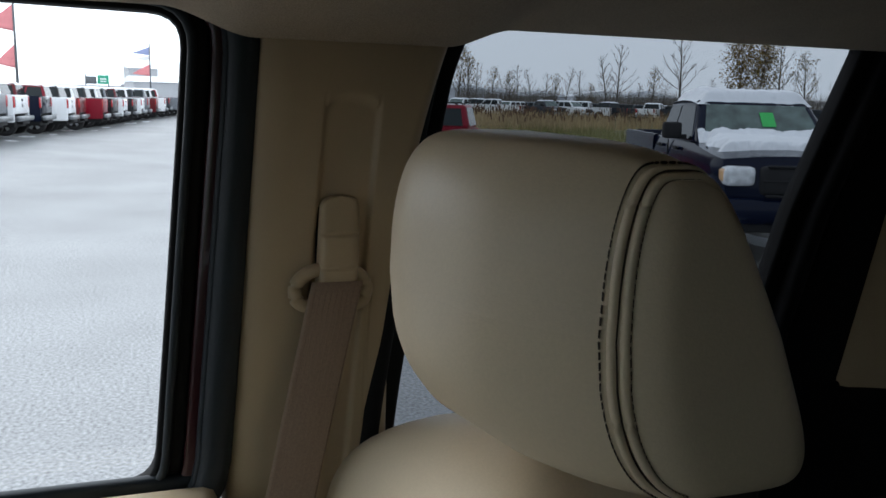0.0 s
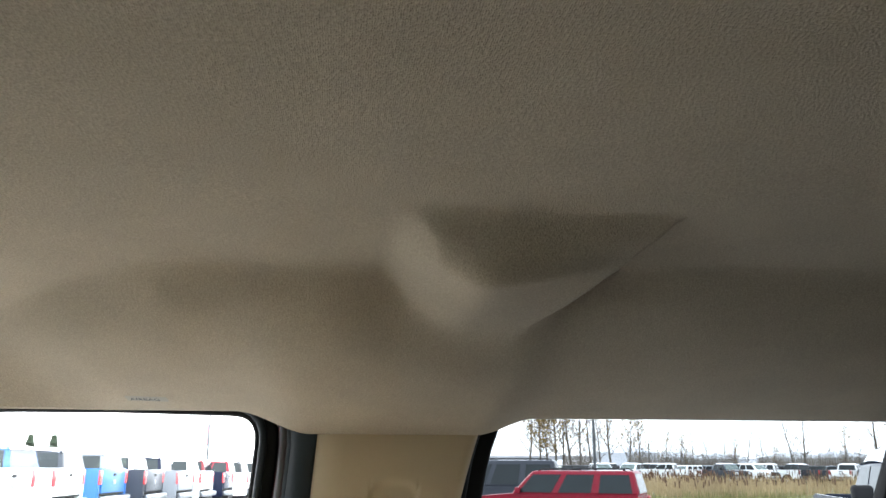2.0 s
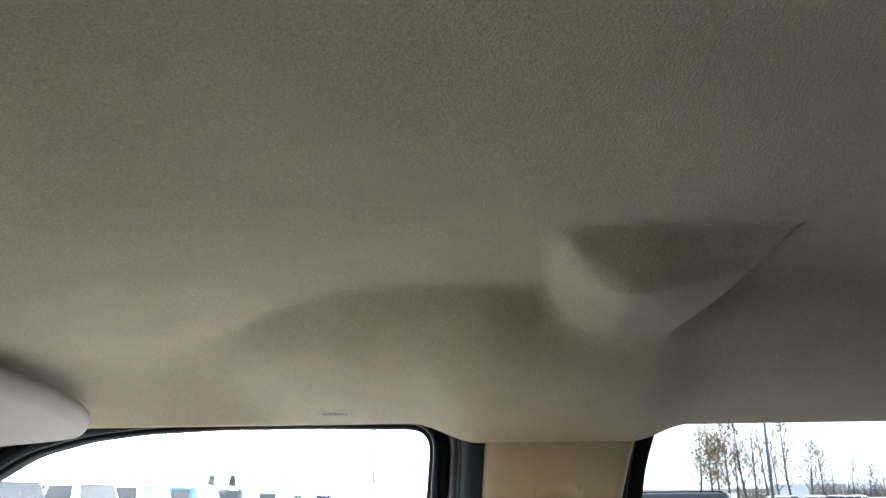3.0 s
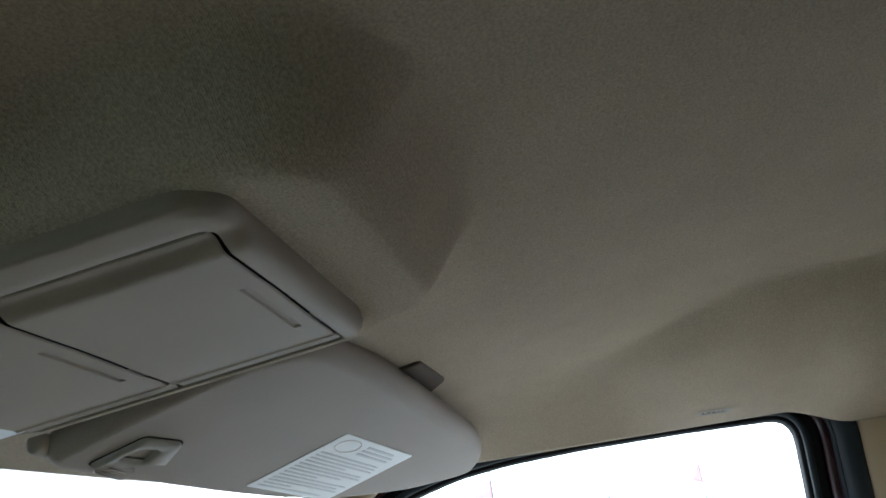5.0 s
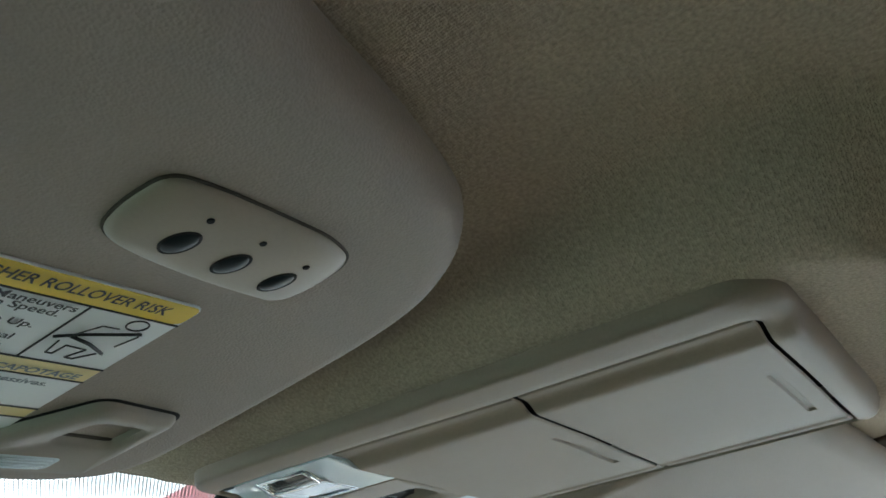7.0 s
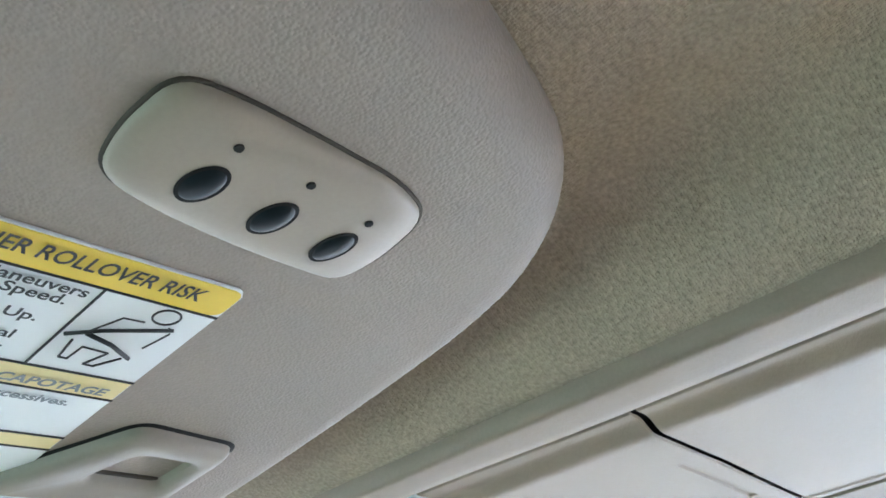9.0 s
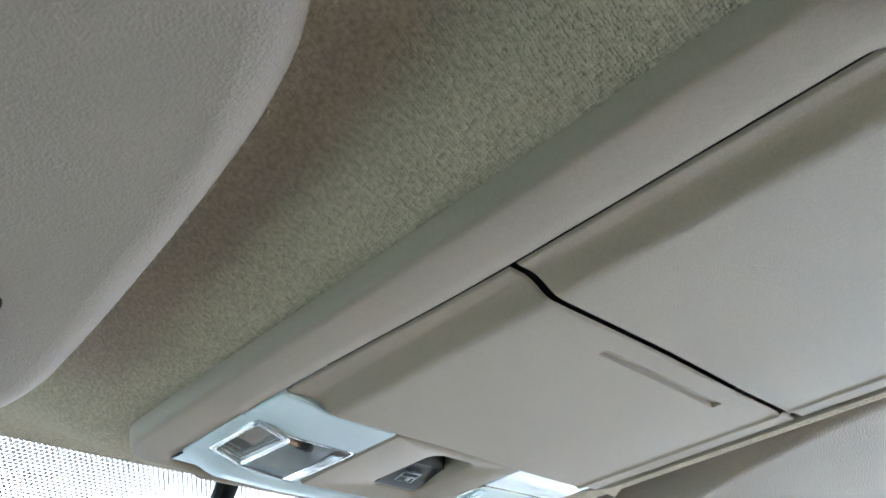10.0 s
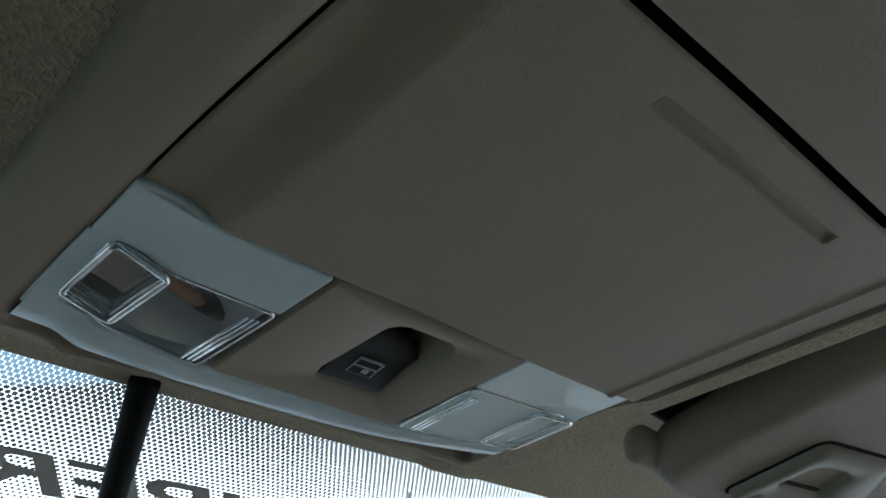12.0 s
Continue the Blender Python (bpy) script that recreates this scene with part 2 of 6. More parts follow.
def box_bm(bm, x0, x1, y0, y1, z0, z1):
    v = [bm.verts.new(p) for p in ((x0, y0, z0), (x1, y0, z0), (x1, y1, z0), (x0, y1, z0), (x0, y0, z1), (x1, y0, z1), (x1, y1, z1), (x0, y1, z1))]
    for f in ((3, 2, 1, 0), (4, 5, 6, 7), (0, 1, 5, 4), (1, 2, 6, 5), (2, 3, 7, 6), (3, 0, 4, 7)):
        bm.faces.new([v[k] for k in f])


def bevelled(bm, r, seg=2):
    bmesh.ops.bevel(bm, geom=list(bm.edges), offset=r, segments=seg, affect="EDGES", profile=0.5, clamp_overlap=True)
    return bm


def box(name, lo, hi, r, material, parent, label="", m=None):
    bm = bmesh.new()
    box_bm(bm, lo[0], hi[0], lo[1], hi[1], lo[2], hi[2])
    if r:
        bevelled(bm, r)
    return auto(part(name, bm, material, parent, label, m), 50)


def tube_mesh(name, path, radius, material, sides=8, closed=False, flat=1.0):
    """A tube along a path; radius may be a list; flat squeezes it across."""
    path = [Vector(p) for p in path]
    verts, faces, n = [], [], len(path)
    up = Vector((0, 0, 1))
    for i, p in enumerate(path):
        a = path[i - 1] if (i or closed) else p
        b = path[(i + 1) % n] if (i < n - 1 or closed) else p
        t = (b - a).normalized()
        ref = up if abs(t.dot(up)) < 0.95 else Vector((1, 0, 0))
        s = t.cross(ref).normalized()
        q = s.cross(t)
        r = radius[i] if isinstance(radius, (list, tuple)) else radius
        for k in range(sides):
            w = 2 * math.pi * k / sides
            verts.append(p + s * (r * math.cos(w)) + q * (r * flat * math.sin(w)))
    for i in range(n if closed else n - 1):
        j = (i + 1) % n
        for k in range(sides):
            m = (k + 1) % sides
            faces.append((i * sides + k, i * sides + m, j * sides + m, j * sides + k))
    if not closed:
        faces.append(list(range(sides))[::-1])
        faces.append(list(range((n - 1) * sides, n * sides)))
    return mesh_of(name, verts, faces, material)


def text_mesh(name, body, size, material, m, thick=0.0, stroke=0.0, shear=0.0, wide=1.0, align="LEFT", bold=0.012):
    """Lettering as a mesh in the built-in font; stroke draws the letters as outlines of that half width."""
    cu = bpy.data.curves.new(name, "FONT")
    cu.body, cu.size, cu.align_x, cu.shear = body, size, align, shear
    cu.resolution_u = 3
    if stroke:
        cu.fill_mode, cu.bevel_depth, cu.bevel_resolution = "NONE", stroke, 1
    else:
        cu.extrude, cu.offset = thick, size * bold
    ob = bpy.data.objects.new(name, cu)
    scene.collection.objects.link(ob)
    bpy.context.view_layer.update()
    me = bpy.data.meshes.new_from_object(ob.evaluated_get(bpy.context.evaluated_depsgraph_get()))
    bpy.data.objects.remove(ob)
    bpy.data.curves.remove(cu)
    me.transform(m @ Matrix.Diagonal((wide, 1, 1, 1)))
    me.materials.clear()
    me.materials.append(material)
    me.name = name
    return me


# ---- the cab: headliner ----
def console_z(x, y):
    return 1.934 - 0.1096 * y


def visor_d_z(x, y):
    return 1.9983 + 0.0794 * x - 0.1927 * y


def visor_p_z(x, y):
    return 2.0658 - 0.1144 * x - 0.2996 * y


EDGE_X = 0.705


def header_y(x):
    return 0.753 - 0.11 * x * x


def liner_z(x, y):
    ax = abs(x)
    c = 1.970 - 0.006 * (ax / 0.6) ** 2
    k = y - 0.12
    c -= 0.14 * (k + math.sqrt(k * k + 0.004)) / 2
    # a bulge above the centre pillar that ends in a crease across the roof
    edge_y = -0.250 + 0.34 * min(0.22, max(0.0, ax - 0.27))
    taper = 1 - 0.85 * sstep(-0.130, -0.265, y) * (1 - sstep(0.27, 0.44, ax))
    ledge = c - 0.036 * taper * sstep(-0.062, -0.150, y) * sstep(0.268, 0.322, ax)
    behind = sstep(edge_y, edge_y - 0.010 - 0.30 * max(0.0, ax - 0.34), y)
    # bolsters along the sides come down to the window tops
    rear = sstep(-0.18, -0.42, y)
    base = 0.405 + 0.13 * sstep(0.075, 0.27, y) - 0.030 * rear
    fade = sstep(0.155, 0.290, y)
    front = 0.36 * (1 - 0.95 * fade) + 0.02 * rear
    low = 1.874 - 0.023 * sstep(0.06, -0.02, y) + 0.018 * sstep(-0.195, -0.262, y)
    notch = 0.035 * sstep(-0.030, -0.120, y) * (1 - sstep(-0.14, -0.25, y))
    fall = []
    for side in (base, base + notch):
        s = (ax - side) / (EDGE_X - side)
        s = min(1.0, (s + math.sqrt(s * s + 0.002)) / 2)
        fall.append(front * (1 - (1 - s) ** 5) + (1 - front) * s ** (1 + 0.9 * fade))
    near = 1 - sstep(0.45, 0.56, ax)
    c -= (c - low) * (fall[0] + (fall[1] - fall[0]) * near)
    if behind < 1 and ledge < c + 0.06:
        k = c - ledge
        c -= (k + math.sqrt(k * k + 0.00035)) / 2 * sstep(-0.06, -0.03, k) * (1 - behind) * sstep(0.262, 0.290, ax) * sstep(-0.075, -0.11, y)
    # the padded pod that carries the console: a ramp behind it, a crisp ridge to the passenger side, a soft flank to the driver
    # its shelf has rounded corners; beyond them it rises to the roof
    r = 0.032
    px, py = (x - 0.1000 if x > 0 else -x - 0.100) + r, 0.353 - y + r
    if px > 0 and py > 0:
        d, side = math.hypot(px, py) - r, px / math.hypot(px, py)
    else:
        d, side = max(px, py) - r, float(px > py)
    d = max(0.0, d) / ((0.021 if x > 0 else 0.058) * side + 0.042 * (1 - side))
    crisp = side if x > 0 else 0.0
    pod = (1 - sstep(0, 1, d)) * (1 - crisp) + max(0.0, 1 - d ** 1.3) * crisp
    pod *= 1 - sstep(0.686, 0.745, y)
    target = console_z(x, y) + 0.0090 - 0.0035 * sstep(0.39, 0.36, y) - 0.0080 * sstep(0.066, 0.084, x) * sstep(0.372, 0.402, y)
    if target < c:
        c += (target - c) * pod
    # opening over the console
    if -0.094 < x < 0.0838 and 0.393 < y < 0.676:
        c += 0.014
    return c


def lines(stops):
    """Grid lines through stretches of (end, step)."""
    out = [stops[0][0]]
    for end, step in stops[1:]:
        n = max(1, round((end - out[-1]) / step))
        a = out[-1]
        out += [a + (end - a) * (k + 1) / n for k in range(n)]
    return out


roof_x = lines([(-EDGE_X, 0), (-0.17, 0.006), (-0.08, 0.0025), (0.075, 0.004), (0.145, 0.0015), (0.23, 0.004), (0.50, 0.003), (EDGE_X, 0.004)])
roof_y = lines([(-1.28, 0), (-0.34, 0.008), (-0.05, 0.0025), (0.30, 0.005), (0.45, 0.002), (0.76, 0.0035)])
NU, NV = len(roof_x) - 1, len(roof_y) - 1
verts, faces = [], []
for j in range(NV + 3):
    for i in range(NU + 3):
        x = roof_x[min(NU, max(0, i - 1))]
        y = roof_y[min(NV, j)]
        if y > 0.45:
            y = 0.45 + (y - 0.45) * (header_y(x) - 0.45) / 0.31
        z = liner_z(x, y)
        if j > NV:
            z += 0.004 + 0.03 * (j - NV - 1)
            y += 0.004
        if i == 0 or i == NU + 2:
            z += 0.02
            x += 0.006 if i else -0.006
        verts.append((x, y, z))
W1 = NU + 3
for j in range(NV + 2):
    for i in range(NU + 2):
        faces.append((j * W1 + i, (j + 1) * W1 + i, (j + 1) * W1 + i + 1, j * W1 + i + 1))
ceiling = tagged(put("ceiling", mesh_of("ceiling", verts, faces, M_LINER)), "tan knit fabric headliner with moulded side bolsters and a padded pod", "headliner", kind="structure")
box("roof_skin", (-0.80, -1.38, 2.010), (0.80, 0.70, 2.025), 0.004, M_MAROON, ceiling)

# airbag tag on the side bolster
def side_tag(y0, y1, z0):
    t = thing("airbag_tag", "small grey stitched fabric airbag tag on the headliner edge", "label")
    def f(u, v):
        y = y0 + (y1 - y0) * u
        x = 0.652 + 0.016 * v
        return (x, y, liner_z(x, y) - 0.0006)
    put("tag_cloth", grid_mesh("tag_cloth", f, 12, 3, M_TAGGREY, flip=True), t)
    a, b = Vector(f(0.10, 0.72)), Vector(f(0.9, 0.72))
    right = (b - a).normalized()
    c = Vector(f(0.12, 0.1))
    upv = (c - a)
    upv = (upv - right * upv.dot(right)).normalized()
    nrm = right.cross(upv)
    m = Matrix((right, upv, nrm)).transposed().to_4x4()
    m.translation = a + nrm * 0.0008
    put("lettering", text_mesh("lettering", "AIRBAG", 0.0115, M_INK, m, wide=0.72), t)


side_tag(0.160, 0.120, 0)

# hook recess above the passenger visor
clip = thing("visor_clip", "dark moulded visor hook recess in the headliner", "clip")
put("hook_plate", slab_mesh("hook_plate", rounded([(0.330, 0.411), (0.418, 0.407), (0.450, 0.432), (0.335, 0.448)], 0.006),
    lambda x, y: liner_z(x, y) - 0.003, 0.006, 0.002, mat("hook_brown", (0.10, 0.075, 0.055), 0.8, vary=0.1, spec=0.2)), clip)

# ---- overhead console ----
console = thing("overhead_console", "tan plastic overhead console with two storage doors and map lights", "console")
def door_rise(x):
    """The stepped section across the storage doors, which the bezel's inner rim follows."""
    return 0.0026 * (1 - sstep(-0.0765, -0.066, x)) - 0.0016 * sstep(-0.073, -0.063, x) - 0.0015 * sstep(-0.02, 0.05, x)


def gap_x(y):
    """The driver side of the storage doors, a little skew to the console."""
    return 0.0040 * sstep(0.600, 0.500, y)


def corners(x0, x1, y0, y1, radii, n=8):
    """A rectangle with a radius of its own at each corner, from the rear passenger corner on."""
    out = []
    for cx, cy, sx, sy, a, r in ((x1, y0, -1, 1, -90, radii[0]), (x1, y1, -1, -1, 0, radii[1]), (x0, y1, 1, -1, 90, radii[2]), (x0, y0, 1, 1, 180, radii[3])):
        for k in range(n + 1):
            t = radians(a + 90 * k / n)
            out.append((cx + sx * r + r * math.cos(t), cy + sy * r + r * math.sin(t)))
    return out


inner = corners(-0.0860, 0.0826, 0.4012, 0.6765, (0.003, 0.004, 0.004, 0.006))
outer = corners(-0.1065, 0.0836, 0.3870, 0.6805, (0.003, 0.003, 0.018, 0.020))
def cut_sides(pts):
    """Cuts the four straight sides of a rounded rectangle, so that they can bend."""
    out = []
    for i, p in enumerate(pts):
        q = pts[(i + 1) % len(pts)]
        k = 30 if i % 9 == 8 else 1
        out += [(p[0] + (q[0] - p[0]) * j / k, p[1] + (q[1] - p[1]) * j / k) for j in range(k)]
    return out


inner, outer = cut_sides(inner), cut_sides(outer)
# share of the width, rise along the sides, rise along the rear edge
profile = ((0.0, 0.012, 0.012), (0.0, 0.003, 0.003), (0.012, 0.0012, 0.0012), (0.05, 0.0002, 0.0002), (0.30, 0.0, 0.0), (0.52, 0.0, 0.0), (0.66, 0.0002, 0.0007),
           (0.78, 0.0008, 0.0023), (0.88, 0.0022, 0.0047), (0.95, 0.0045, 0.0076), (1.0, 0.0085, 0.0110), (1.0, 0.016, 0.017), (0.97, 0.024, 0.024))
verts, faces, n = [], [], len(inner)
for s, h_side, h_rear in profile:
    for a, b in zip(inner, outer):
        h = h_side + (h_rear - h_side) * sstep(0.410, 0.392, b[1])
        x, y = a[0] + (b[0] - a[0]) * s, a[1] + (b[1] - a[1]) * s
        x += gap_x(y) * (1 - s) * (a[0] < -0.07)
        left = door_rise(x) * (1 - sstep(0.72, 1.0, s)) * (1 - sstep(0.59, 0.61, y) * (x > -0.07))
        verts.append((x, y, console_z(x, y) + h * (1 if x < 0 else 1.2) + left))
for i in range(len(profile) - 1):
    for j in range(n):
        k = (j + 1) % n
        faces.append((i * n + j, (i + 1) * n + j, (i + 1) * n + k, i * n + k))
put("bezel", mesh_of("bezel", verts, faces, M_PLASTIC), console)
# black plate supplies the shade behind the door gaps
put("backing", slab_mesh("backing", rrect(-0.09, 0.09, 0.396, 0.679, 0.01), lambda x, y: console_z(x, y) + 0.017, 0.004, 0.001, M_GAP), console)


def storage_door(y0, y1, slot_y):
    """A door with an S-shaped step along its driver side and a finger slot."""
    x0, x1, r = -0.0856, 0.0817, 0.0009
    nx, ny = 300, 220
    def f(u, v):
        y = y0 + (y1 - y0) * v
        left = x0 + gap_x(y)
        x = left + (x1 - left) * u
        z = console_z(x, y)
        # stepped profile across the door
        z += door_rise(x)
        d = min(x - left, x1 - x, y - y0, y1 - y)
        if d < r:
            z += r - math.sqrt(max(0.0, r * r - (r - d) ** 2))
        # raised bead near the passenger side
        z -= 0.0008 * math.exp(-((x - 0.0690) / 0.0016) ** 2) - 0.0010 * sstep(0.0690, 0.0720, x)
        # finger slot
        t = (y - slot_y + 0.0018) / 0.0036
        if 0 < t < 1 and abs(x - 0.0060) < 0.0335:
            z += 0.0011
        return (x, y, z)
    me = grid_mesh("storage_door", f, nx, ny, M_PLASTIC, flip=True)
    return me


put("storage_door", storage_door(0.5032, 0.5988, 0.5130), console)
put("storage_door", storage_door(0.4026, 0.5008, 0.4125), console)

# trim panel with the rear window switch between the lenses
HOLE = (-0.0085, 0.0150, 0.6085, 0.6475)
def panel_f():
    """The panel as a ring round the switch opening."""
    verts, faces = [], []
    hole = rrect(*HOLE, 0.005, 6)
    out = rrect(-0.0340, 0.0358, 0.6012, 0.6635, 0.002, 6)
    n = len(hole)
    for pts, h in ((out, 0.008), (inset(out, 0.0003), 0.0012), (inset(out, 0.0012), 0.0), (inset(hole, -0.001), 0.0), (hole, 0.001), (inset(hole, 0.0006), 0.014)):
        for p in pts:
            verts.append((p[0], p[1], console_z(p[0], p[1]) - 0.0005 + h))
    for i in range(5):
        for j in range(n):
            k = (j + 1) % n
            faces.append((i * n + k, (i + 1) * n + k, (i + 1) * n + j, i * n + j))
    me = mesh_of("switch_panel", verts, faces, M_PLASTIC)
    me.set_sharp_from_angle(angle=radians(50))
    return me


put("switch_panel", panel_f(), console)
# black floor paints the deep shade of the switch well
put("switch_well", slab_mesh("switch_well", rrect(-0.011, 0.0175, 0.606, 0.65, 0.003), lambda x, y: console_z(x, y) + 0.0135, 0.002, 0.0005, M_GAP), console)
def rocker(u, v):
    x, y = -0.0078 + 0.0221 * u, 0.6260 + 0.0208 * v
    z = console_z(x, y) + 0.0016 + 0.0019 * math.cos(math.pi * v) + (0.006 if v < 0.02 or v > 0.99 else 0)
    return (x, y, z)
switch = put("rocker_switch", grid_mesh("rocker_switch", rocker, 8, 24, M_SWITCH, flip=True), console, "black rocker switch with a grey window icon")
ic = bmesh.new()
for a, b, c, d in ((-0.0015, 0.0075, 0.6335, 0.6339), (-0.0015, 0.0075, 0.6405, 0.6409), (-0.0015, -0.0011, 0.6335, 0.6409), (0.0071, 0.0075, 0.6335, 0.6409), (-0.0011, 0.0071, 0.6369, 0.6372), (0.003, 0.0052, 0.6378, 0.6396)):
    box_bm(ic, a, b, c, d, console_z(0, 0.637) + 0.0008, console_z(0, 0.637) + 0.0016)
for v in ic.verts:
    v.co.z += 0.0004 + 0.0019 * math.cos(math.pi * (v.co.y - 0.6260) / 0.0208)
part("icon", ic, M_ICON, switch)


def lens_rise(x):
    return 0.0026 * sstep(0.066, 0.0765, -x)


# map lights: frosted lens, clear window, reflector and bulb behind it
def map_light(s):
    # housing tone differs by side, after how light reaches each lamp
    put("lamp_housing", slab_mesh("lamp_housing", rrect(min(s * 0.034, s * 0.0855), max(s * 0.034, s * 0.0855), 0.599, 0.673, 0.002), lambda x, y: console_z(x, y) + 0.0155, 0.001, 0.0003, M_CAVITY if s < 0 else M_LENSWHITE), console)
    E = 0.0866 if s < 0 else 0.0815
    frame_out = rounded([(s * E, 0.5995), (s * 0.0348, 0.6012), (s * 0.0352, 0.6240), (s * E, 0.6222)], 0.0012, 3)
    def lens_z(x, y):
        return console_z(x, y) - 0.0006 + lens_rise(x)
    lens = put("map_light_lens", slab_mesh("map_light_lens", dense(frame_out, 0.004), lens_z, 0.006, 0.0008, M_LENSWHITE), console, "frosted pale blue map light lens")
    # outer rim of the lens round the clear window
    W = 0.0810 if s < 0 else 0.0765
    win = rounded([(s * W, 0.6225), (s * 0.0360, 0.6245), (s * 0.0375, 0.6625), (s * W, 0.6535)], 0.002, 3)
    put("lens_rim", tube_mesh("lens_rim", [(p[0], p[1], console_z(*p) - 0.0002 + lens_rise(p[0])) for p in dense(win, 0.004)], 0.0006, M_EDGE, 6, True), lens)
    sheet = dense(inset(win if area_of(win) > 0 else win[::-1], 0.0004), 0.004)
    ring_n, mid = len(sheet), (s * (W + 0.036) / 2, 0.640)
    rows = [(mid[0] + (p[0] - mid[0]) * f, mid[1] + (p[1] - mid[1]) * f) for f in (0.25, 0.5, 0.75, 1.0) for p in sheet]
    verts = [(x, y, console_z(x, y) - 0.0006 + lens_rise(x)) for x, y in rows] + [(*mid, console_z(*mid) - 0.0006 + lens_rise(mid[0]))]
    faces = [(i * ring_n + j, i * ring_n + (j + 1) % ring_n, (i + 1) * ring_n + (j + 1) % ring_n, (i + 1) * ring_n + j) for i in range(3) for j in range(ring_n)]
    faces += [(4 * ring_n, (j + 1) % ring_n, j) for j in range(ring_n)]
    # passenger pane carries the painted glare, driver pane stays clear
    put("clear_window", mesh_of("clear_window", verts, faces, M_HAZE if s < 0 else M_GLARE), lens).visible_shadow = False
    # inner lens block with thick moulded edges
    blk = rounded([(s * 0.0805, 0.6225), (s * 0.0655, 0.6245), (s * 0.0675, 0.6530), (s * 0.0815, 0.6508)], 0.002, 3)
    for h, r in ((0.0000, 0.0010), (0.0012, 0.0007), (0.0026, 0.0008), (0.0040, 0.0006)):
        put("moulded_edge", tube_mesh("moulded_edge", [(p[0], p[1], console_z(*p) - 0.0012 + h + lens_rise(p[0])) for p in inset(blk if area_of(blk) > 0 else blk[::-1], h * 0.7)], r, M_EDGE, 6, True), lens)
    for k in range(3):
        xx = s * (0.0385 + 0.0016 * k)
        put("moulded_edge", tube_mesh("moulded_edge", [(xx, 0.629, console_z(0, 0.629) - 0.001), (xx + s * 0.002, 0.659, console_z(0, 0.659) - 0.001)], 0.0005, M_EDGE, 6), lens)
    # bowl behind
    cx, cy = s * 0.056, 0.640
    def bowl(u, v):
        a, r = 2 * math.pi * u, v
        x, y = cx + 0.0265 * r * math.copysign(abs(math.cos(a)) ** 0.6, math.cos(a)), cy + 0.0205 * r * math.copysign(abs(math.sin(a)) ** 0.6, math.sin(a))
        return (x, y, console_z(x, y) + 0.0030 + 0.0080 * (1 - r ** 2) + lens_rise(x))
    put("reflector", grid_mesh("reflector", bowl, 32, 10, M_CHROME), lens)
    put("bulb", tube_mesh("bulb", [(cx - 0.010, cy - 0.006, console_z(cx, cy) + 0.008), (cx - 0.004, cy - 0.002, console_z(cx, cy) + 0.007), (cx + 0.006, cy + 0.003, console_z(cx, cy) + 0.007), (cx + 0.010, cy + 0.005, console_z(cx, cy) + 0.008)], [0.0008, 0.0021, 0.0021, 0.0008], M_BULB, 10), lens)
    put("bulb_socket", tube_mesh("bulb_socket", [(cx + 0.008, cy + 0.004, console_z(cx, cy) + 0.0085), (cx + 0.016, cy + 0.009, console_z(cx, cy) + 0.0095)], 0.0036, M_LAMPDARK, 10), lens)
    ca = s * 0.0735
    put("bulb_card", slab_mesh("bulb_card", rrect(ca - 0.0045, ca + 0.0045, 0.630, 0.643, 0.001), lambda x, y: console_z(x, y) + 0.0018 + lens_rise(x), 0.001, 0.0003, M_CARD), lens)
    put("bulb_slot", slab_mesh("bulb_slot", rrect(ca - 0.0045, ca + 0.0045, 0.6435, 0.6485, 0.001), lambda x, y: console_z(x, y) + 0.0016 + lens_rise(x), 0.001, 0.0003, M_LAMPDARK), lens)
    # frosted surround between the clear window and the bezel
    side = rounded([(s * (E + 0.0008), 0.6215), (s * (W - 0.0006), 0.6218), (s * (W - 0.0006), 0.6555), (s * (W - 0.010), 0.6575), (s * (E - 0.006), 0.6660), (s * (E + 0.0008), 0.662)], 0.0004, 2)
    put("lens_flank", slab_mesh("lens_flank", side, lambda x, y: console_z(x, y) - 0.0004 + lens_rise(x), 0.005, 0.0003, M_LENSWHITE), lens)


map_light(-1)
map_light(1)
# frosted strip along the front, bowed towards the windscreen
def strip_f(u, v):
    x = -0.0868 + 0.1688 * u
    b = 0.6640 - 0.0115 * max(0.0, (abs(x) - 0.036) / 0.049) ** 1.2
    e = 0.6795 - (0.0030 if x < 0 else 0.0150) * (abs(x) / 0.085) ** 2.2
    y = b + (e - b) * v
    h = -0.0010 * math.sin(math.pi * min(1, v * 1.2)) + 0.007 * max(0.0, v - 0.75) ** 2 * 16
    return (x, y, console_z(x, y) + h + lens_rise(x) + (0.006 if v == 0 else 0))
put("front_strip", grid_mesh("front_strip", strip_f, 60, 16, M_LENSWHITE, flip=True), console, "frosted pale blue lens strip")


# ---- sun visors ----
def flat_frame(plane, x, y, yaw=0.0, lift=0.0008):
    """A pose on a visor's underside: x to the passenger side, y to the rear, z down out of it."""
    gx, gy = plane(1, 0) - plane(0, 0), plane(0, 1) - plane(0, 0)
    nrm = Vector((gx, gy, -1)).normalized()
    right = Vector((1, 0, gx)).normalized()
    up = nrm.cross(right)
    m = Matrix((right, up, nrm)).transposed().to_4x4()
    m.translation = Vector((x, y, plane(x, y))) + nrm * lift
    return m @ pose(0, 0, 0, 0, 0, yaw)


def patch(name, x0, x1, y0, y1, plane, h, r, material, parent, label="", n=4):
    """A thin sheet stuck under a visor."""
    return put(name, slab_mesh(name, rrect(x0, x1, y0, y1, r, n), lambda x, y: plane(x, y) - h, 0.0009, 0.0002, material, 2), parent, label)


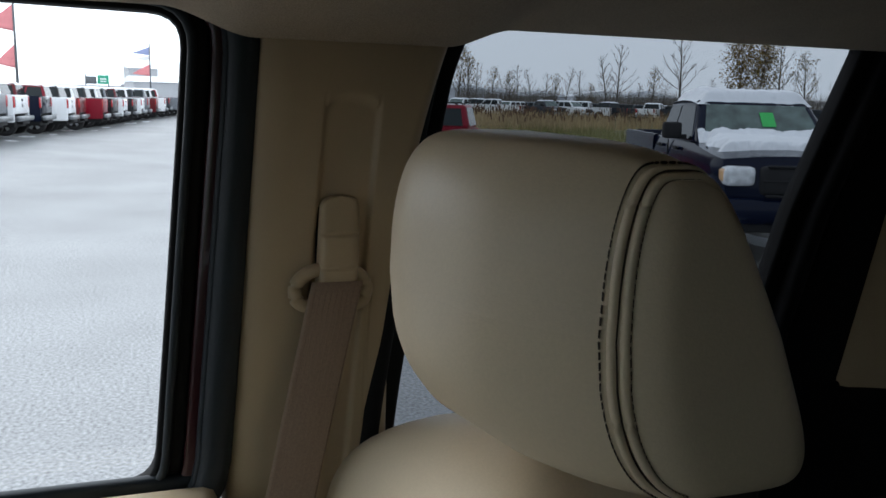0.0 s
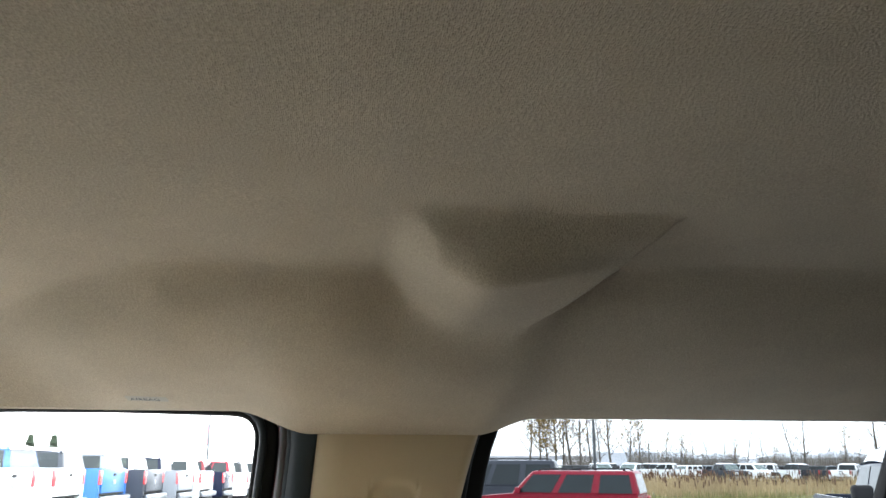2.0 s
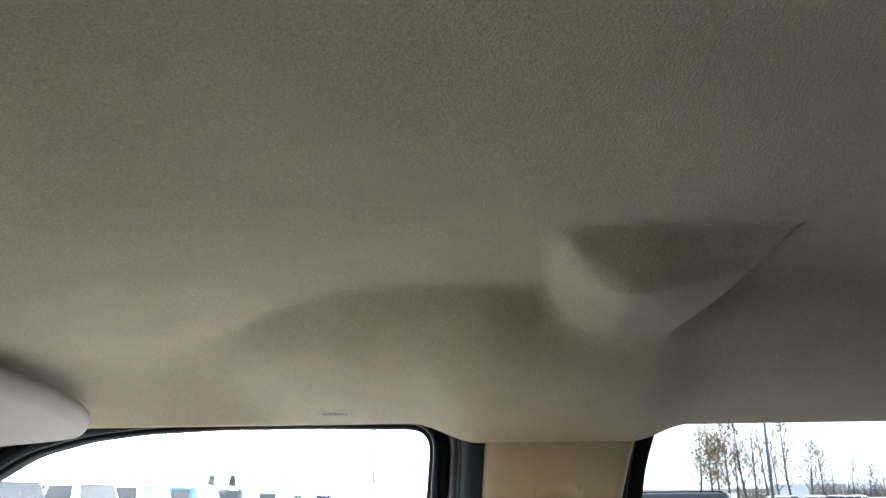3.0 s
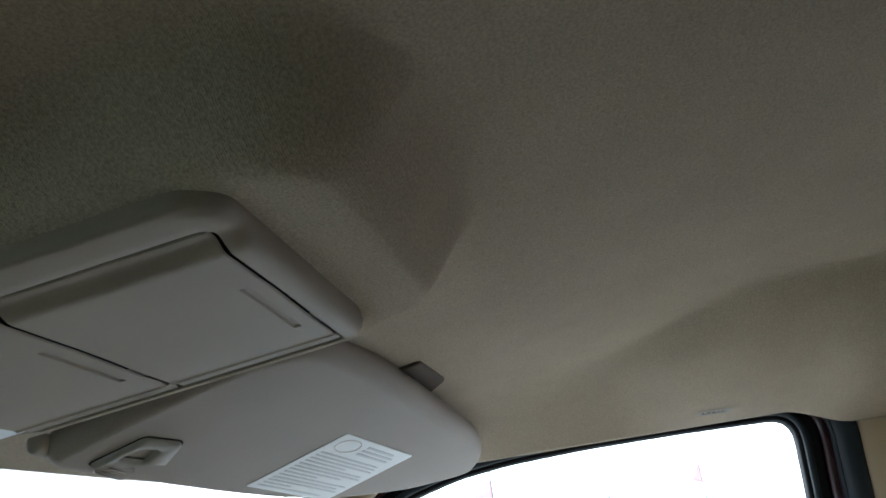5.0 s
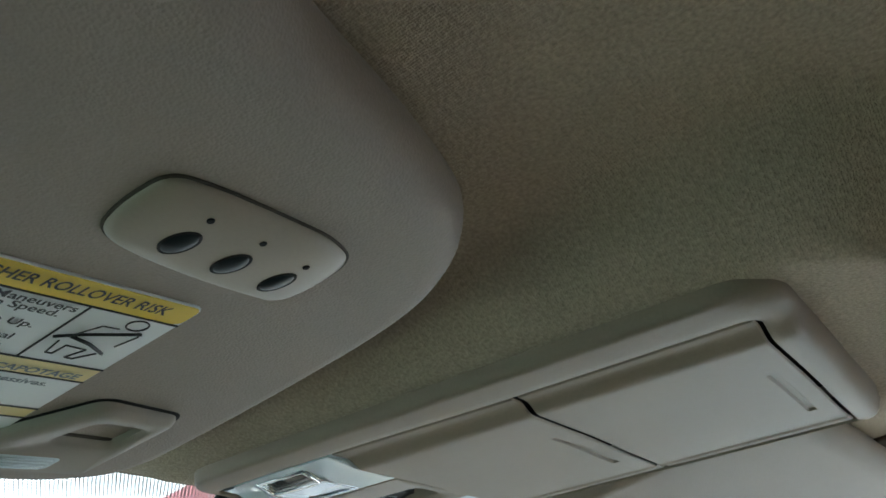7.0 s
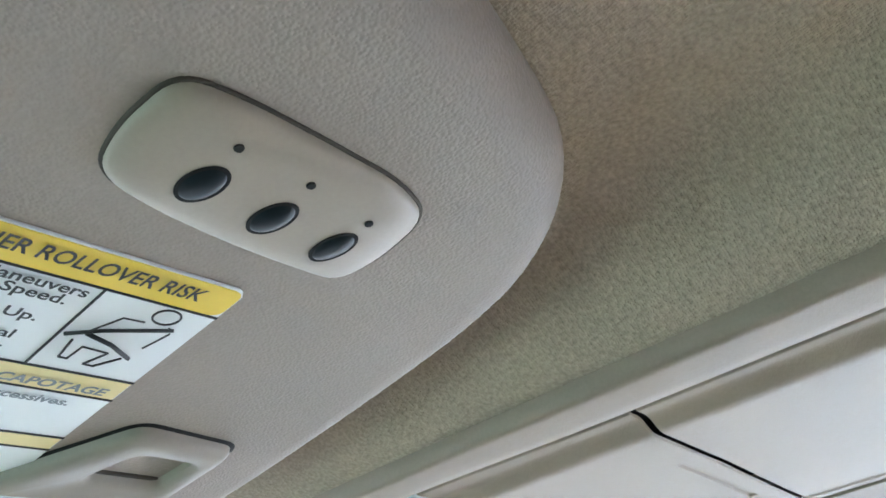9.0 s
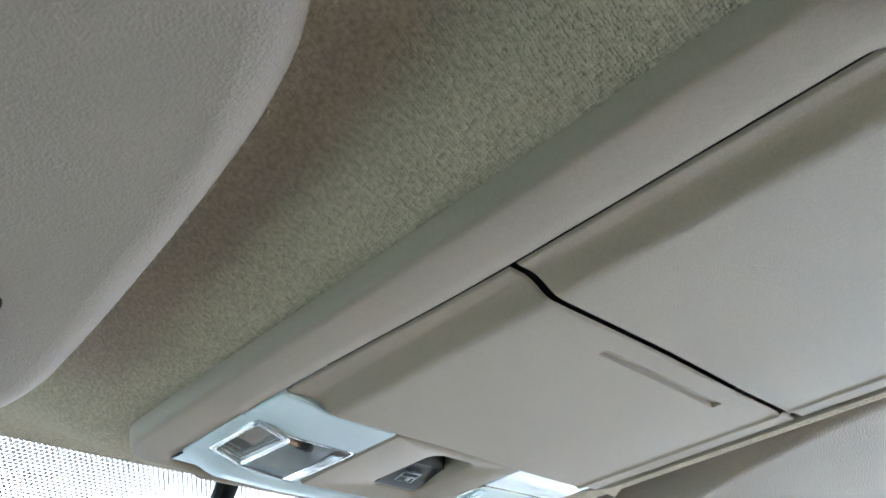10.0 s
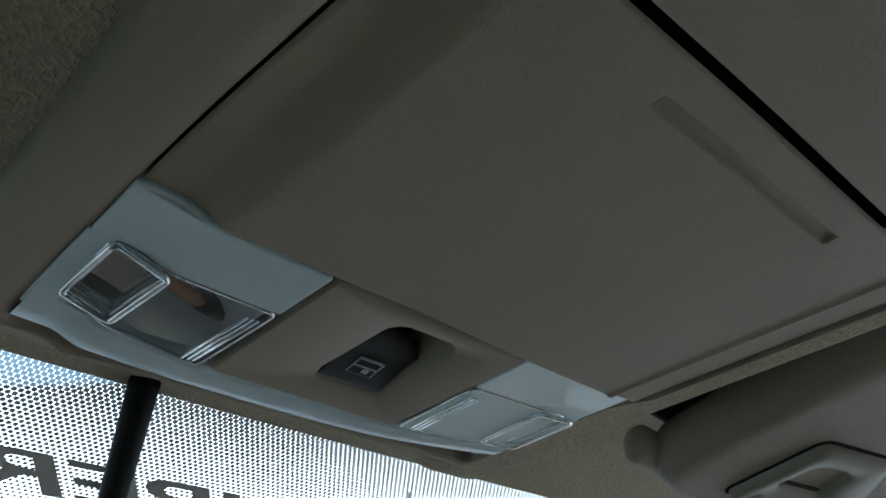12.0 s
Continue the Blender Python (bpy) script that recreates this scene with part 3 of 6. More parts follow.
def tab_mesh(name, outline, hole, plane, thick, material):
    """A thin plate under a visor with an opening through it; both outlines have as many points."""
    if area_of(outline) < 0:
        outline, hole = outline[::-1], hole[::-1]
    verts, faces, n = [], [], len(outline)
    rows = ((outline, 0.0, 0.002), (outline, 0.0, -thick * 0.5), (outline, thick * 0.4, -thick), (hole, -thick * 0.5, -thick), (hole, 0.0, -thick * 0.6), (hole, 0.0004, 0.003))
    for pts, d, z in rows:
        for p in inset(pts, d):
            verts.append((p[0], p[1], plane(*p) + z))
    for i in range(len(rows) - 1):
        for j in range(n):
            k = (j + 1) % n
            faces.append((i * n + j, i * n + k, (i + 1) * n + k, (i + 1) * n + j))
    me = mesh_of(name, verts, faces, material)
    me.set_sharp_from_angle(angle=radians(50))
    return me


def mirror_flap(parent, plane, corners, hole, nub, tilt, lens_mat):
    """The end of the vanity mirror's cover: a plate with a finger opening, in a narrow dark gap, and the mirror lamp's lens."""
    ol, ho = rounded(corners, 0.005), rounded(hole, 0.004)
    # black plate in place of the shade in the gap round the cover
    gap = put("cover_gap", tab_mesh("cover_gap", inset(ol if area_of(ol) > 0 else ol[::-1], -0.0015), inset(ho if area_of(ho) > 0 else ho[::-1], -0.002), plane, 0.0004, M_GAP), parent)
    put("mirror_cover", tab_mesh("mirror_cover", ol, ho, plane, 0.0040, M_TRIM), parent, "moulded mirror cover end with a finger opening")
    put("pull_well", slab_mesh("pull_well", inset(ho if area_of(ho) > 0 else ho[::-1], -0.001), lambda x, y: plane(x, y) + tilt(x, y) + 0.0035, 0.004, 0.0004, M_TRIM), parent)
    fa, fb = Vector(hole[2]), Vector(hole[3])
    inward = (Vector(hole[0]) + Vector(hole[1]) - fa - fb).normalized()
    strip = [fa, fb, fb + inward * 0.0016, fa + inward * 0.0016]
    # brown strip imitates the shadow along the front of the finger opening
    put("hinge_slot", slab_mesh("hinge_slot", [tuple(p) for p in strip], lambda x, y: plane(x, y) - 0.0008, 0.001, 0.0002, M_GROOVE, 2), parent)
    lens = put("mirror_lamp", slab_mesh("mirror_lamp", rrect(nub[0] - 0.018, nub[0] + 0.018, nub[1] - 0.007, nub[1] + 0.007, 0.004, 6), lambda x, y: plane(x, y) - 0.0045, 0.005, 0.0022, lens_mat), parent, "ribbed mirror lamp lens")
    for k in range(4):
        put("lens_rib", tube_mesh("lens_rib", [(nub[0] - 0.014, nub[1] - 0.0045 + 0.003 * k, plane(nub[0] - 0.014, nub[1] - 0.0045 + 0.003 * k) - 0.005), (nub[0] + 0.014, nub[1] - 0.0045 + 0.003 * k, plane(nub[0] + 0.014, nub[1] - 0.0045 + 0.003 * k) - 0.0045)], 0.0004, lens_mat, 5), lens)


driver_visor = thing("sun_visor", "tan grained vinyl driver sun visor with warning label and garage remote", "sun visor", "sun visors")
edge = [(-0.62, 0.52), (-0.60, 0.46), (-0.56, 0.438), (-0.45, 0.428), (-0.36, 0.4265), (-0.305, 0.428), (-0.281, 0.4365), (-0.243, 0.4440), (-0.215, 0.4512), (-0.197, 0.4570),
        (-0.181, 0.470), (-0.1690, 0.489), (-0.163, 0.513), (-0.1585, 0.555), (-0.1550, 0.61), (-0.1545, 0.640), (-0.160, 0.658), (-0.180, 0.668), (-0.25, 0.672), (-0.40, 0.672), (-0.55, 0.664), (-0.60, 0.62)]
put("visor_body", slab_mesh("visor_body", inset(rounded(edge, 0.02, 4)[::-1] if area_of(edge) < 0 else rounded(edge, 0.02, 4), -0.0080), visor_d_z, 0.024, 0.0115, M_VISOR, 8), driver_visor)
mirror_flap(driver_visor, visor_d_z, [(-0.2135, 0.5845), (-0.1785, 0.5895), (-0.1785, 0.6480), (-0.2480, 0.6480)], [(-0.2065, 0.5965), (-0.1860, 0.5985), (-0.1870, 0.6185), (-0.2130, 0.6170)], (-0.2150, 0.6365), lambda x, y: 0.0030 * (y - 0.597) / 0.021, M_LENSWHITE)

# garage remote
def pebble_mesh(name, outline, base, height, power, material, rings=14):
    """A domed cap under a face: full in the middle, turning up steeply at its rim."""
    if area_of(outline) < 0:
        outline = outline[::-1]
    n = len(outline)
    cx, cy = sum(p[0] for p in outline) / n, sum(p[1] for p in outline) / n
    verts, faces = [], []
    for k in range(rings + 1):
        a = math.pi / 2 * (1 - k / rings)
        s, h = math.sin(a) ** (2 / power), math.cos(a) ** (2 / power)
        for p in outline:
            x, y = cx + (p[0] - cx) * s, cy + (p[1] - cy) * s
            verts.append((x, y, base(x, y) - height * h))
    for i in range(rings):
        for j in range(n):
            k = (j + 1) % n
            faces.append((i * n + k, (i + 1) * n + k, (i + 1) * n + j, i * n + j)[::-1])
    me = mesh_of(name, verts, faces, material)
    bm = bmesh.new()
    bm.from_mesh(me)
    bmesh.ops.remove_doubles(bm, verts=bm.verts, dist=1e-6)
    bmesh.ops.recalc_face_normals(bm, faces=bm.faces)
    bm.to_mesh(me)
    bm.free()
    return me


def remote_base(x, y):
    return visor_d_z(x, y) + 0.0008


def top_face(x, y):
    """The face of the remote where its buttons sit."""
    s = max(abs(x + 0.246) / 0.035, abs(y - 0.4865) / 0.019)
    return remote_base(x, y) - 0.0050 * max(0.0, 1 - s ** 3.2) ** 0.3125


ro = rounded([(-0.2778, 0.4972), (-0.2803, 0.4850), (-0.2790, 0.4702), (-0.2660, 0.4690), (-0.2480, 0.4694), (-0.2270, 0.4704), (-0.2135, 0.4752), (-0.2115, 0.4910), (-0.2138, 0.5032), (-0.2310, 0.5034), (-0.2480, 0.5026), (-0.2650, 0.5006)], 0.017, 6)
remote = put("garage_remote", pebble_mesh("garage_remote", ro, remote_base, 0.0050, 3.2, M_REMOTE, 20), driver_visor, "pale tan three-button garage remote")
# dark ring paints the seam and the shade round the remote's rim
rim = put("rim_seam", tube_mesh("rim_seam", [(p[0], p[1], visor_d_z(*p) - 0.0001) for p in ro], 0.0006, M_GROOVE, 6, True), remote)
for bx, by, ix, iy in ((-0.2620, 0.4871, -0.2623, 0.4760), (-0.2448, 0.4886, -0.2448, 0.4771), (-0.2272, 0.4903, -0.2262, 0.4804)):
    top = top_face
    el = [(bx + 0.0021 * math.cos(a) + 0.0035 * math.sin(a), by - 0.0054 * math.cos(a) + 0.0021 * math.sin(a)) for a in (2 * math.pi * k / 28 for k in range(28))]
    el = el if area_of(el) > 0 else el[::-1]
    # black rim drawn for the shade round the button
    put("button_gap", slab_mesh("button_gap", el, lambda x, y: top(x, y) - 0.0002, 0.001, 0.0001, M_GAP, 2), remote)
    put("button", pebble_mesh("button", inset(el, 0.0005), lambda x, y: top(x, y) + 0.0002, 0.0011, 2.0, M_BUTTON, 8), remote, "black oval button")
    dot = [(ix + 0.0010 * math.cos(a), iy + 0.0009 * math.sin(a)) for a in (2 * math.pi * k / 12 for k in range(12))]
    put("indicator", slab_mesh("indicator", dot, lambda x, y: top(x, y) - 0.0003, 0.001, 0.0002, M_GAP, 2), remote)

# rollover warning label
LX0, LX1 = -0.352, -0.2290
sticker = patch("warning_label", LX0, LX1, 0.5172, 0.6277, visor_d_z, 0.0007, 0.003, M_WHITE, driver_visor, "white and yellow rollover warning label")
patch("heading_band", LX0 + 0.0003, LX1 - 0.0003, 0.5175, 0.5285, visor_d_z, 0.0009, 0.0028, M_YELLOW, sticker)
for y0, y1 in ((0.5639, 0.5732), (0.5977, 0.6047)):
    patch("heading_band", LX0 + 0.0003, LX1 - 0.0003, y0, y1, visor_d_z, 0.0009, 0.0004, M_PALE, sticker)
for y in (0.5289, 0.5635, 0.5736, 0.5973, 0.6051):
    patch("rule_line", LX0, LX1, y - 0.0003, y + 0.0003, visor_d_z, 0.0011, 0.0001, M_INK, sticker)
patch("rule_line", -0.2570, -0.2564, 0.5292, 0.5633, visor_d_z, 0.0011, 0.0001, M_INK, sticker)


def words(body, x, y, size, material, align="RIGHT", wide=1.0, shear=0.0, bold=0.02):
    put("lettering", text_mesh("lettering", body, size, material, flat_frame(visor_d_z, x, y, 0, 0.0014), wide=wide, align=align, shear=shear, bold=bold), sticker)


words("HIGHER ROLLOVER RISK", -0.2380, 0.5242, 0.0068, M_INK, wide=0.76, shear=0.12, bold=0.016)
for k, line in enumerate(("Abrupt Maneuvers", "Excessive Speed.", "", "Buckle Up.", "", "Manual", "Information.")):
    if line:
        words(line, -0.2592 - (0.0045 if k == 3 else 0.0055 if k > 4 else 0.0025 if k == 1 else 0), 0.5330 + 0.0041 * k, 0.0052, M_INK)
words("RISQUE ACCRU DE CAPOTAGE", -0.2335, 0.5712, 0.0052, M_GREYINK, shear=0.15, bold=0.03)
words("excessives.", -0.2385, 0.5788, 0.0050, M_GREYINK, shear=0.12, bold=0.03)
for k, (w, y) in enumerate(((0.040, 0.5862), (0.034, 0.5922), (0.050, 0.6102), (0.045, 0.6157), (0.030, 0.6212))):
    patch("text_bar", -0.262 - w, -0.262, y - 0.0012, y + 0.0012, visor_d_z, 0.0011, 0.0003, M_GREYINK, sticker)
# plain belt emblem: ring, body block outline and two crossing bars
def emblem_line(pts, r):
    put("emblem_line", tube_mesh("emblem_line", [(x + 0.0008, y - 0.0030, visor_d_z(x + 0.0008, y - 0.0030) - 0.0016) for x, y in pts], r, M_INK, 5), sticker)
emblem_line([(-0.2408 + 0.0032 * math.cos(a), 0.5352 + 0.0030 * math.sin(a)) for a in (2 * math.pi * k / 16 for k in range(17))], 0.00028)
emblem_line([(-0.2440, 0.5389), (-0.2490, 0.5392), (-0.2535, 0.5487)], 0.00024)
emblem_line([(-0.2378, 0.5389), (-0.2362, 0.5412), (-0.2382, 0.5492)], 0.00024)
emblem_line([(-0.2568, 0.5502), (-0.2500, 0.5457), (-0.2362, 0.5395)], 0.0005)
emblem_line([(-0.2525, 0.5482), (-0.2450, 0.5507), (-0.2385, 0.5547)], 0.0006)
emblem_line([(-0.2540, 0.5517), (-0.2530, 0.5597), (-0.2510, 0.5597), (-0.2505, 0.5537), (-0.2440, 0.5542), (-0.2465, 0.5607), (-0.2440, 0.5609), (-0.2400, 0.5552)], 0.0003)

passenger_visor = thing("sun_visor", "tan grained vinyl passenger sun visor with a white airbag label", "sun visor", "sun visors")
pedge = [(0.145, 0.60), (0.150, 0.53), (0.157, 0.488), (0.174, 0.461), (0.20, 0.447), (0.27, 0.4350), (0.36, 0.425), (0.45, 0.418), (0.535, 0.410), (0.595, 0.411), (0.640, 0.420), (0.664, 0.436), (0.655, 0.455),
         (0.610, 0.503), (0.56, 0.534), (0.50, 0.566), (0.42, 0.590), (0.34, 0.607), (0.26, 0.622), (0.19, 0.634), (0.163, 0.639), (0.146, 0.634)]
put("visor_body", slab_mesh("visor_body", inset(rounded(pedge, 0.02, 4)[::-1] if area_of(pedge) < 0 else rounded(pedge, 0.02, 4), -0.004), visor_p_z, 0.024, 0.0118, M_VISOR, 8), passenger_visor)
mirror_flap(passenger_visor, visor_p_z, [(0.1765, 0.5800), (0.2120, 0.5705), (0.2300, 0.5950), (0.1740, 0.6230)], [(0.1850, 0.5880), (0.2030, 0.5830), (0.2080, 0.6000), (0.1830, 0.6060)], (0.1980, 0.6170), lambda x, y: 0.0030 * (y - 0.585) / 0.021, M_VISOR)
# added black plate darkens the shaded gap between pod and visor
put("pivot_bracket", slab_mesh("pivot_bracket", rrect(0.118, 0.160, 0.48, 0.632, 0.008), lambda x, y: visor_p_z(x, y) + 0.022, 0.010, 0.004, M_BLACK, 4), passenger_visor, "black plate standing in for the shade in the gap beside the visor")
put("hinge_end", slab_mesh("hinge_end", rrect(0.1320, 0.156, 0.6300, 0.6425, 0.006), lambda x, y: visor_p_z(x, y) + 0.006, 0.014, 0.006, M_TRIM, 8), passenger_visor, "rounded plastic hinge end")


# white label with lines of small print, skewed as it was stuck on
def skew(u, v):
    return (0.3515 + 0.1440 * u + 0.002 * v, 0.4880 - 0.0220 * u + 0.0985 * v)


def skew_patch(name, u0, u1, v0, v1, h, material, parent, label=""):
    pts = [skew(u0, v0), skew(u1, v0), skew(u1, v1), skew(u0, v1)]
    return put(name, slab_mesh(name, rounded(pts, 0.002, 3), lambda x, y: visor_p_z(x, y) - h, 0.0009, 0.0002, material, 2), parent, label)


plabel = skew_patch("airbag_label", 0, 1, 0, 1, 0.0007, M_WHITE, passenger_visor, "white airbag warning label with small grey print")
random.seed(5)
for k in range(13):
    v = 0.30 + 0.052 * k
    u0 = 0.06
    end = random.uniform(0.72, 0.95) if k % 4 != 3 else random.uniform(0.35, 0.6)
    skew_patch("text_bar", u0, end, v, v + (0.022 if k not in (4, 9) else 0.030), 0.0011, M_FAINT, plabel)
for k in range(3):
    skew_patch("text_bar", 0.40, random.uniform(0.75, 0.93), 0.07 + 0.06 * k, 0.10 + 0.06 * k, 0.0011, M_FAINT, plabel)
put("ring_mark", tube_mesh("ring_mark", [(*skew(0.20 + 0.13 * math.cos(a), 0.145 + 0.10 * math.sin(a)), visor_p_z(*skew(0.20 + 0.13 * math.cos(a), 0.145 + 0.10 * math.sin(a))) - 0.0007) for a in (2 * math.pi * k / 32 for k in range(32))], 0.0005, M_REDINK, 5, True), plabel)

# ---- windscreen ----
def glass_z(y):
    return 1.886 - 0.60 * (y - 0.750)


windscreen = thing("window_1", "raked windscreen with a dotted black shade band along its top", "windscreen", kind="structure")
def pane_f(u, v):
    x = -0.74 + 1.48 * u
    y = header_y(x) - 0.03 + 1.2 * v
    return (x, y + 0.012, glass_z(y))
put("pane", grid_mesh("pane", pane_f, 24, 6, glass_mat("windscreen_glass", (0.60, 0.625, 0.63)), flip=True), windscreen)
verts, faces = [], []
row = 0
s = -0.012
while s < 0.115:
    pitch = 0.0026
    rad = 0.00133 - 0.0078 * max(0.0, s)
    if rad < 0.0004:
        break
    x = -0.50 + (row % 2) * pitch / 2
    while x < 0.50:
        y0 = header_y(x) + s * 0.857
        cz = glass_z(y0 - 0.002) - 0.0012
        b = len(verts)
        for k in range(6):
            a = math.pi / 3 * k
            dy = rad * 1.05 * math.sin(a) * 0.857
            verts.append((x + rad * math.cos(a), y0 + 0.006 + dy, cz - 0.6 * dy))
        faces.append(tuple(range(b, b + 6)))
        x += pitch
    s += pitch * 0.8
    row += 1
dots = put("dot_band", mesh_of("dot_band", verts, faces, M_FRIT, False), windscreen, "fine black ceramic dots")
tagged(dots, kind="stuff")
# slanted lettering on the outer face, read from outside the truck
right = Vector((-1, 0, 0))
upv = Vector((0, -0.857, 0.515)).normalized()
m = Matrix((right, upv, right.cross(upv))).transposed().to_4x4()
m.translation = Vector((0.1345, 0.811, glass_z(0.811) - 0.001))
put("lettering", text_mesh("lettering", "SUPER D", 0.0314, M_LETTER, m, shear=0.3, wide=2.14, bold=0.014), windscreen, "slanted black lettering on the windscreen")

cover = thing("mirror_wire_cover", "black plastic wire cover running down the windscreen from the headliner", "wire cover")
path = [(-0.020 + 0.055 * t, 0.742 + 0.16 * t, glass_z(0.742 + 0.16 * t) - 0.010) for t in (k / 10 for k in range(11))]
put("cover_strip", tube_mesh("cover_strip", path, 0.0058, M_BLACK, 10, flat=0.8), cover)
box("mirror_mount", (0.018, 0.885, glass_z(0.9) - 0.03), (0.052, 0.925, glass_z(0.9) - 0.004), 0.006, M_BLACK, cover)


# ---- passenger side: openings, frames, pillars ----
FRONT = [(0.0765, 1.425), (0.058, 1.628), (0.044, 1.784), (0.0375, 1.873), (0.18, 1.876), (0.30, 1.876), (0.40, 1.872), (0.47, 1.864), (0.54, 1.846), (0.70, 1.75), (1.10, 1.45), (1.12, 1.425)]
REAR = [(-0.585, 1.425), (-0.600, 1.53), (-0.645, 1.686), (-0.676, 1.759), (-0.733, 1.890), (-0.48, 1.886), (-0.236, 1.884), (-0.214, 1.825), (-0.202, 1.761), (-0.165, 1.51), (-0.155, 1.425)]


def smooth_loop(pts, r, n=5):
    out = []
    count = len(pts)
    for i, p in enumerate(pts):
        a, b = Vector(pts[i - 1]) - Vector(p), Vector(pts[(i + 1) % count]) - Vector(p)
        bend = math.pi - a.angle(b)
        k = r if bend > 0.8 else 0.02
        out += rounded([pts[i - 1], p, pts[(i + 1) % count]], k, n)[(n + 1):2 * (n + 1)]
    return out


def frame_band(name, loop, out0, out1, x0, x1, r, material, parent, label=""):
    """A band round an opening, between two offsets outwards from its edge and two depths."""
    if area_of(loop) < 0:
        loop = loop[::-1]
    prof = [(out0, x1), (out0, x0 + r), (out0 + r * 0.3, x0 + r * 0.3), (out0 + r, x0), (out1 - r, x0), (out1 - r * 0.3, x0 + r * 0.3), (out1, x0 + r), (out1, x1)]
    verts, faces, n = [], [], len(loop)
    for d, x in prof:
        for p in inset(loop, -d):
            verts.append((x, p[0], p[1]))
    for i in range(len(prof)):
        j2 = (i + 1) % len(prof)
        for j in range(n):
            k = (j + 1) % n
            faces.append((i * n + j, i * n + k, j2 * n + k, j2 * n + j))
    me = mesh_of(name, verts, faces, material)
    me.set_sharp_from_angle(angle=radians(60))
    return put(name, me, parent, label)


def pane_of(loop, x, material, parent):
    if area_of(loop) > 0:
        loop = loop[::-1]
    me = mesh_of("pane", [(x, p[0], p[1]) for p in loop], [tuple(range(len(loop)))], material, False)
    return put("pane", me, parent)


floop, rloop = smooth_loop(FRONT, 0.032), smooth_loop(REAR, 0.026)
win2 = thing("window_2", "front passenger door window with black frame and dark red jamb", "window", kind="structure")
pane_of(floop, 0.757, M_PANE, win2)
frame_band("window_frame", floop, -0.002, 0.024, 0.744, 0.768, 0.004, M_BLACK, win2)
frame_band("door_jamb", floop, 0.024, 0.046, 0.738, 0.80, 0.005, M_MAROON, win2, "glossy dark red painted jamb")
frame_band("glass_seal", floop, 0.0035, 0.012, 0.737, 0.746, 0.0035, M_SEAL, win2)
frame_band("weatherstrip", floop, 0.037, 0.068, 0.721, 0.746, 0.011, M_SEAL, win2, "dark rubber door weatherstrip")
frame_band("weatherstrip_lip", floop, 0.034, 0.042, 0.729, 0.748, 0.0035, M_SEAL, win2)
win3 = thing("window_3", "rear door window with privacy glass and wide black frame", "window", kind="structure")
pane_of(rloop, 0.757, M_TINTED, win3)
frame_band("window_frame", rloop, -0.002, 0.050, 0.742, 0.764, 0.004, M_BLACK, win3)
frame_band("weatherstrip", rloop, 0.018, 0.040, 0.722, 0.745, 0.008, M_BLACK, win3, "black rubber weatherstrip")


def trim_front(z):
    return -0.0265 + (1.821 - z) * 0.085


def trim_rear(z):
    return -0.146 - 0.052 * (max(0.0, z - 1.5) / 0.351) ** 2.2


def pillar_f(u, v):
    z = 0.95 + 0.906 * v
    a, b = trim_front(z), trim_rear(z)
    w = 0.013
    x0 = 0.712 + (1.856 - z) * 0.035
    s = u * 1.0
    y = a + 0.004 + (b - a - 0.008) * s
    d = min(a + 0.004 - y, y - b + 0.004)
    x = x0
    ahead = a + 0.004 - y
    if ahead < 0.034:
        x += 0.45 * (0.034 - math.sqrt(max(0.0, 0.034 ** 2 - (0.034 - max(0.0, ahead)) ** 2)))
    elif d < w:
        x += w - math.sqrt(max(0.0, w * w - (w - max(0.0, d)) ** 2))
    # guide recess of the belt height adjuster
    cy = -0.109 + (1.79 - z) * 0.08
    hw = 0.0245
    top = 1.802 - (0.010 if abs(y - cy) < hw else 0) * (abs(y - cy) / hw) ** 3
    inside = 1 - sstep(hw - 0.002, hw + 0.0035, abs(y - cy))
    inside *= sstep(1.40, 1.42, z) * (1 - sstep(top - 0.003, top + 0.003, z))
    x += 0.006 * inside
    # fine seam near the rear edge
    x += 0.002 * max(0.0, 1 - abs(y - (b + 0.022)) / 0.0012) * (1 - sstep(1.60, 1.66, z))
    if u == 0 or u == 1:
        x += 0.03
    return (x, y, z)


pillar = tagged(put("pillar_trim", grid_mesh("pillar_trim", pillar_f, 110, 240, M_BEIGE)), "beige plastic centre pillar trim with a belt guide recess", "pillar trim", kind="structure")

belt = thing("seat_belt", "tan seat belt hanging from a beige guide ring on the pillar", "seat belt")
def belt_cover(u, v):
    z = 1.599 + 0.112 * v
    yc = -0.0955 + (1.67 - z) * 0.05
    hw = 0.0188 * math.sqrt(max(0.0, 1 - (max(0.0, v - 0.84) / 0.16) ** 4)) - 0.005 * (max(0.0, 0.14 - v) / 0.14) ** 2
    a = math.pi * u
    y = yc + hw * math.copysign(abs(math.cos(a)) ** 0.35, math.cos(a))
    h = 0.023 if v < 0.55 else 0.023 - 0.012 * sstep(0.55, 1.0, v)
    h *= 1 - 0.5 * max(0.0, 0.15 - v) / 0.15
    x = 0.722 - h * abs(math.sin(a)) ** 0.35
    for g in (0.40, 0.68):
        if abs(v - g) < 0.010:
            x += 0.0026
    return (x, y, z)
put("guide_cover", grid_mesh("guide_cover", belt_cover, 40, 90, M_BEIGE), belt)
# black plate takes the place of the dark inside of the recess
box("guide_slot", (0.7215, -0.104, 1.640), (0.7245, -0.0745, 1.700), 0.001, M_BLACK, belt)
ring = [(0.711, -0.0875 + 0.034 * math.copysign(abs(math.cos(a)) ** 0.7, math.cos(a)), 1.625 + 0.018 * math.copysign(abs(math.sin(a)) ** 0.8, math.sin(a)) - 0.004 * abs(math.cos(a))) for a in (2 * math.pi * k / 40 for k in range(40))]
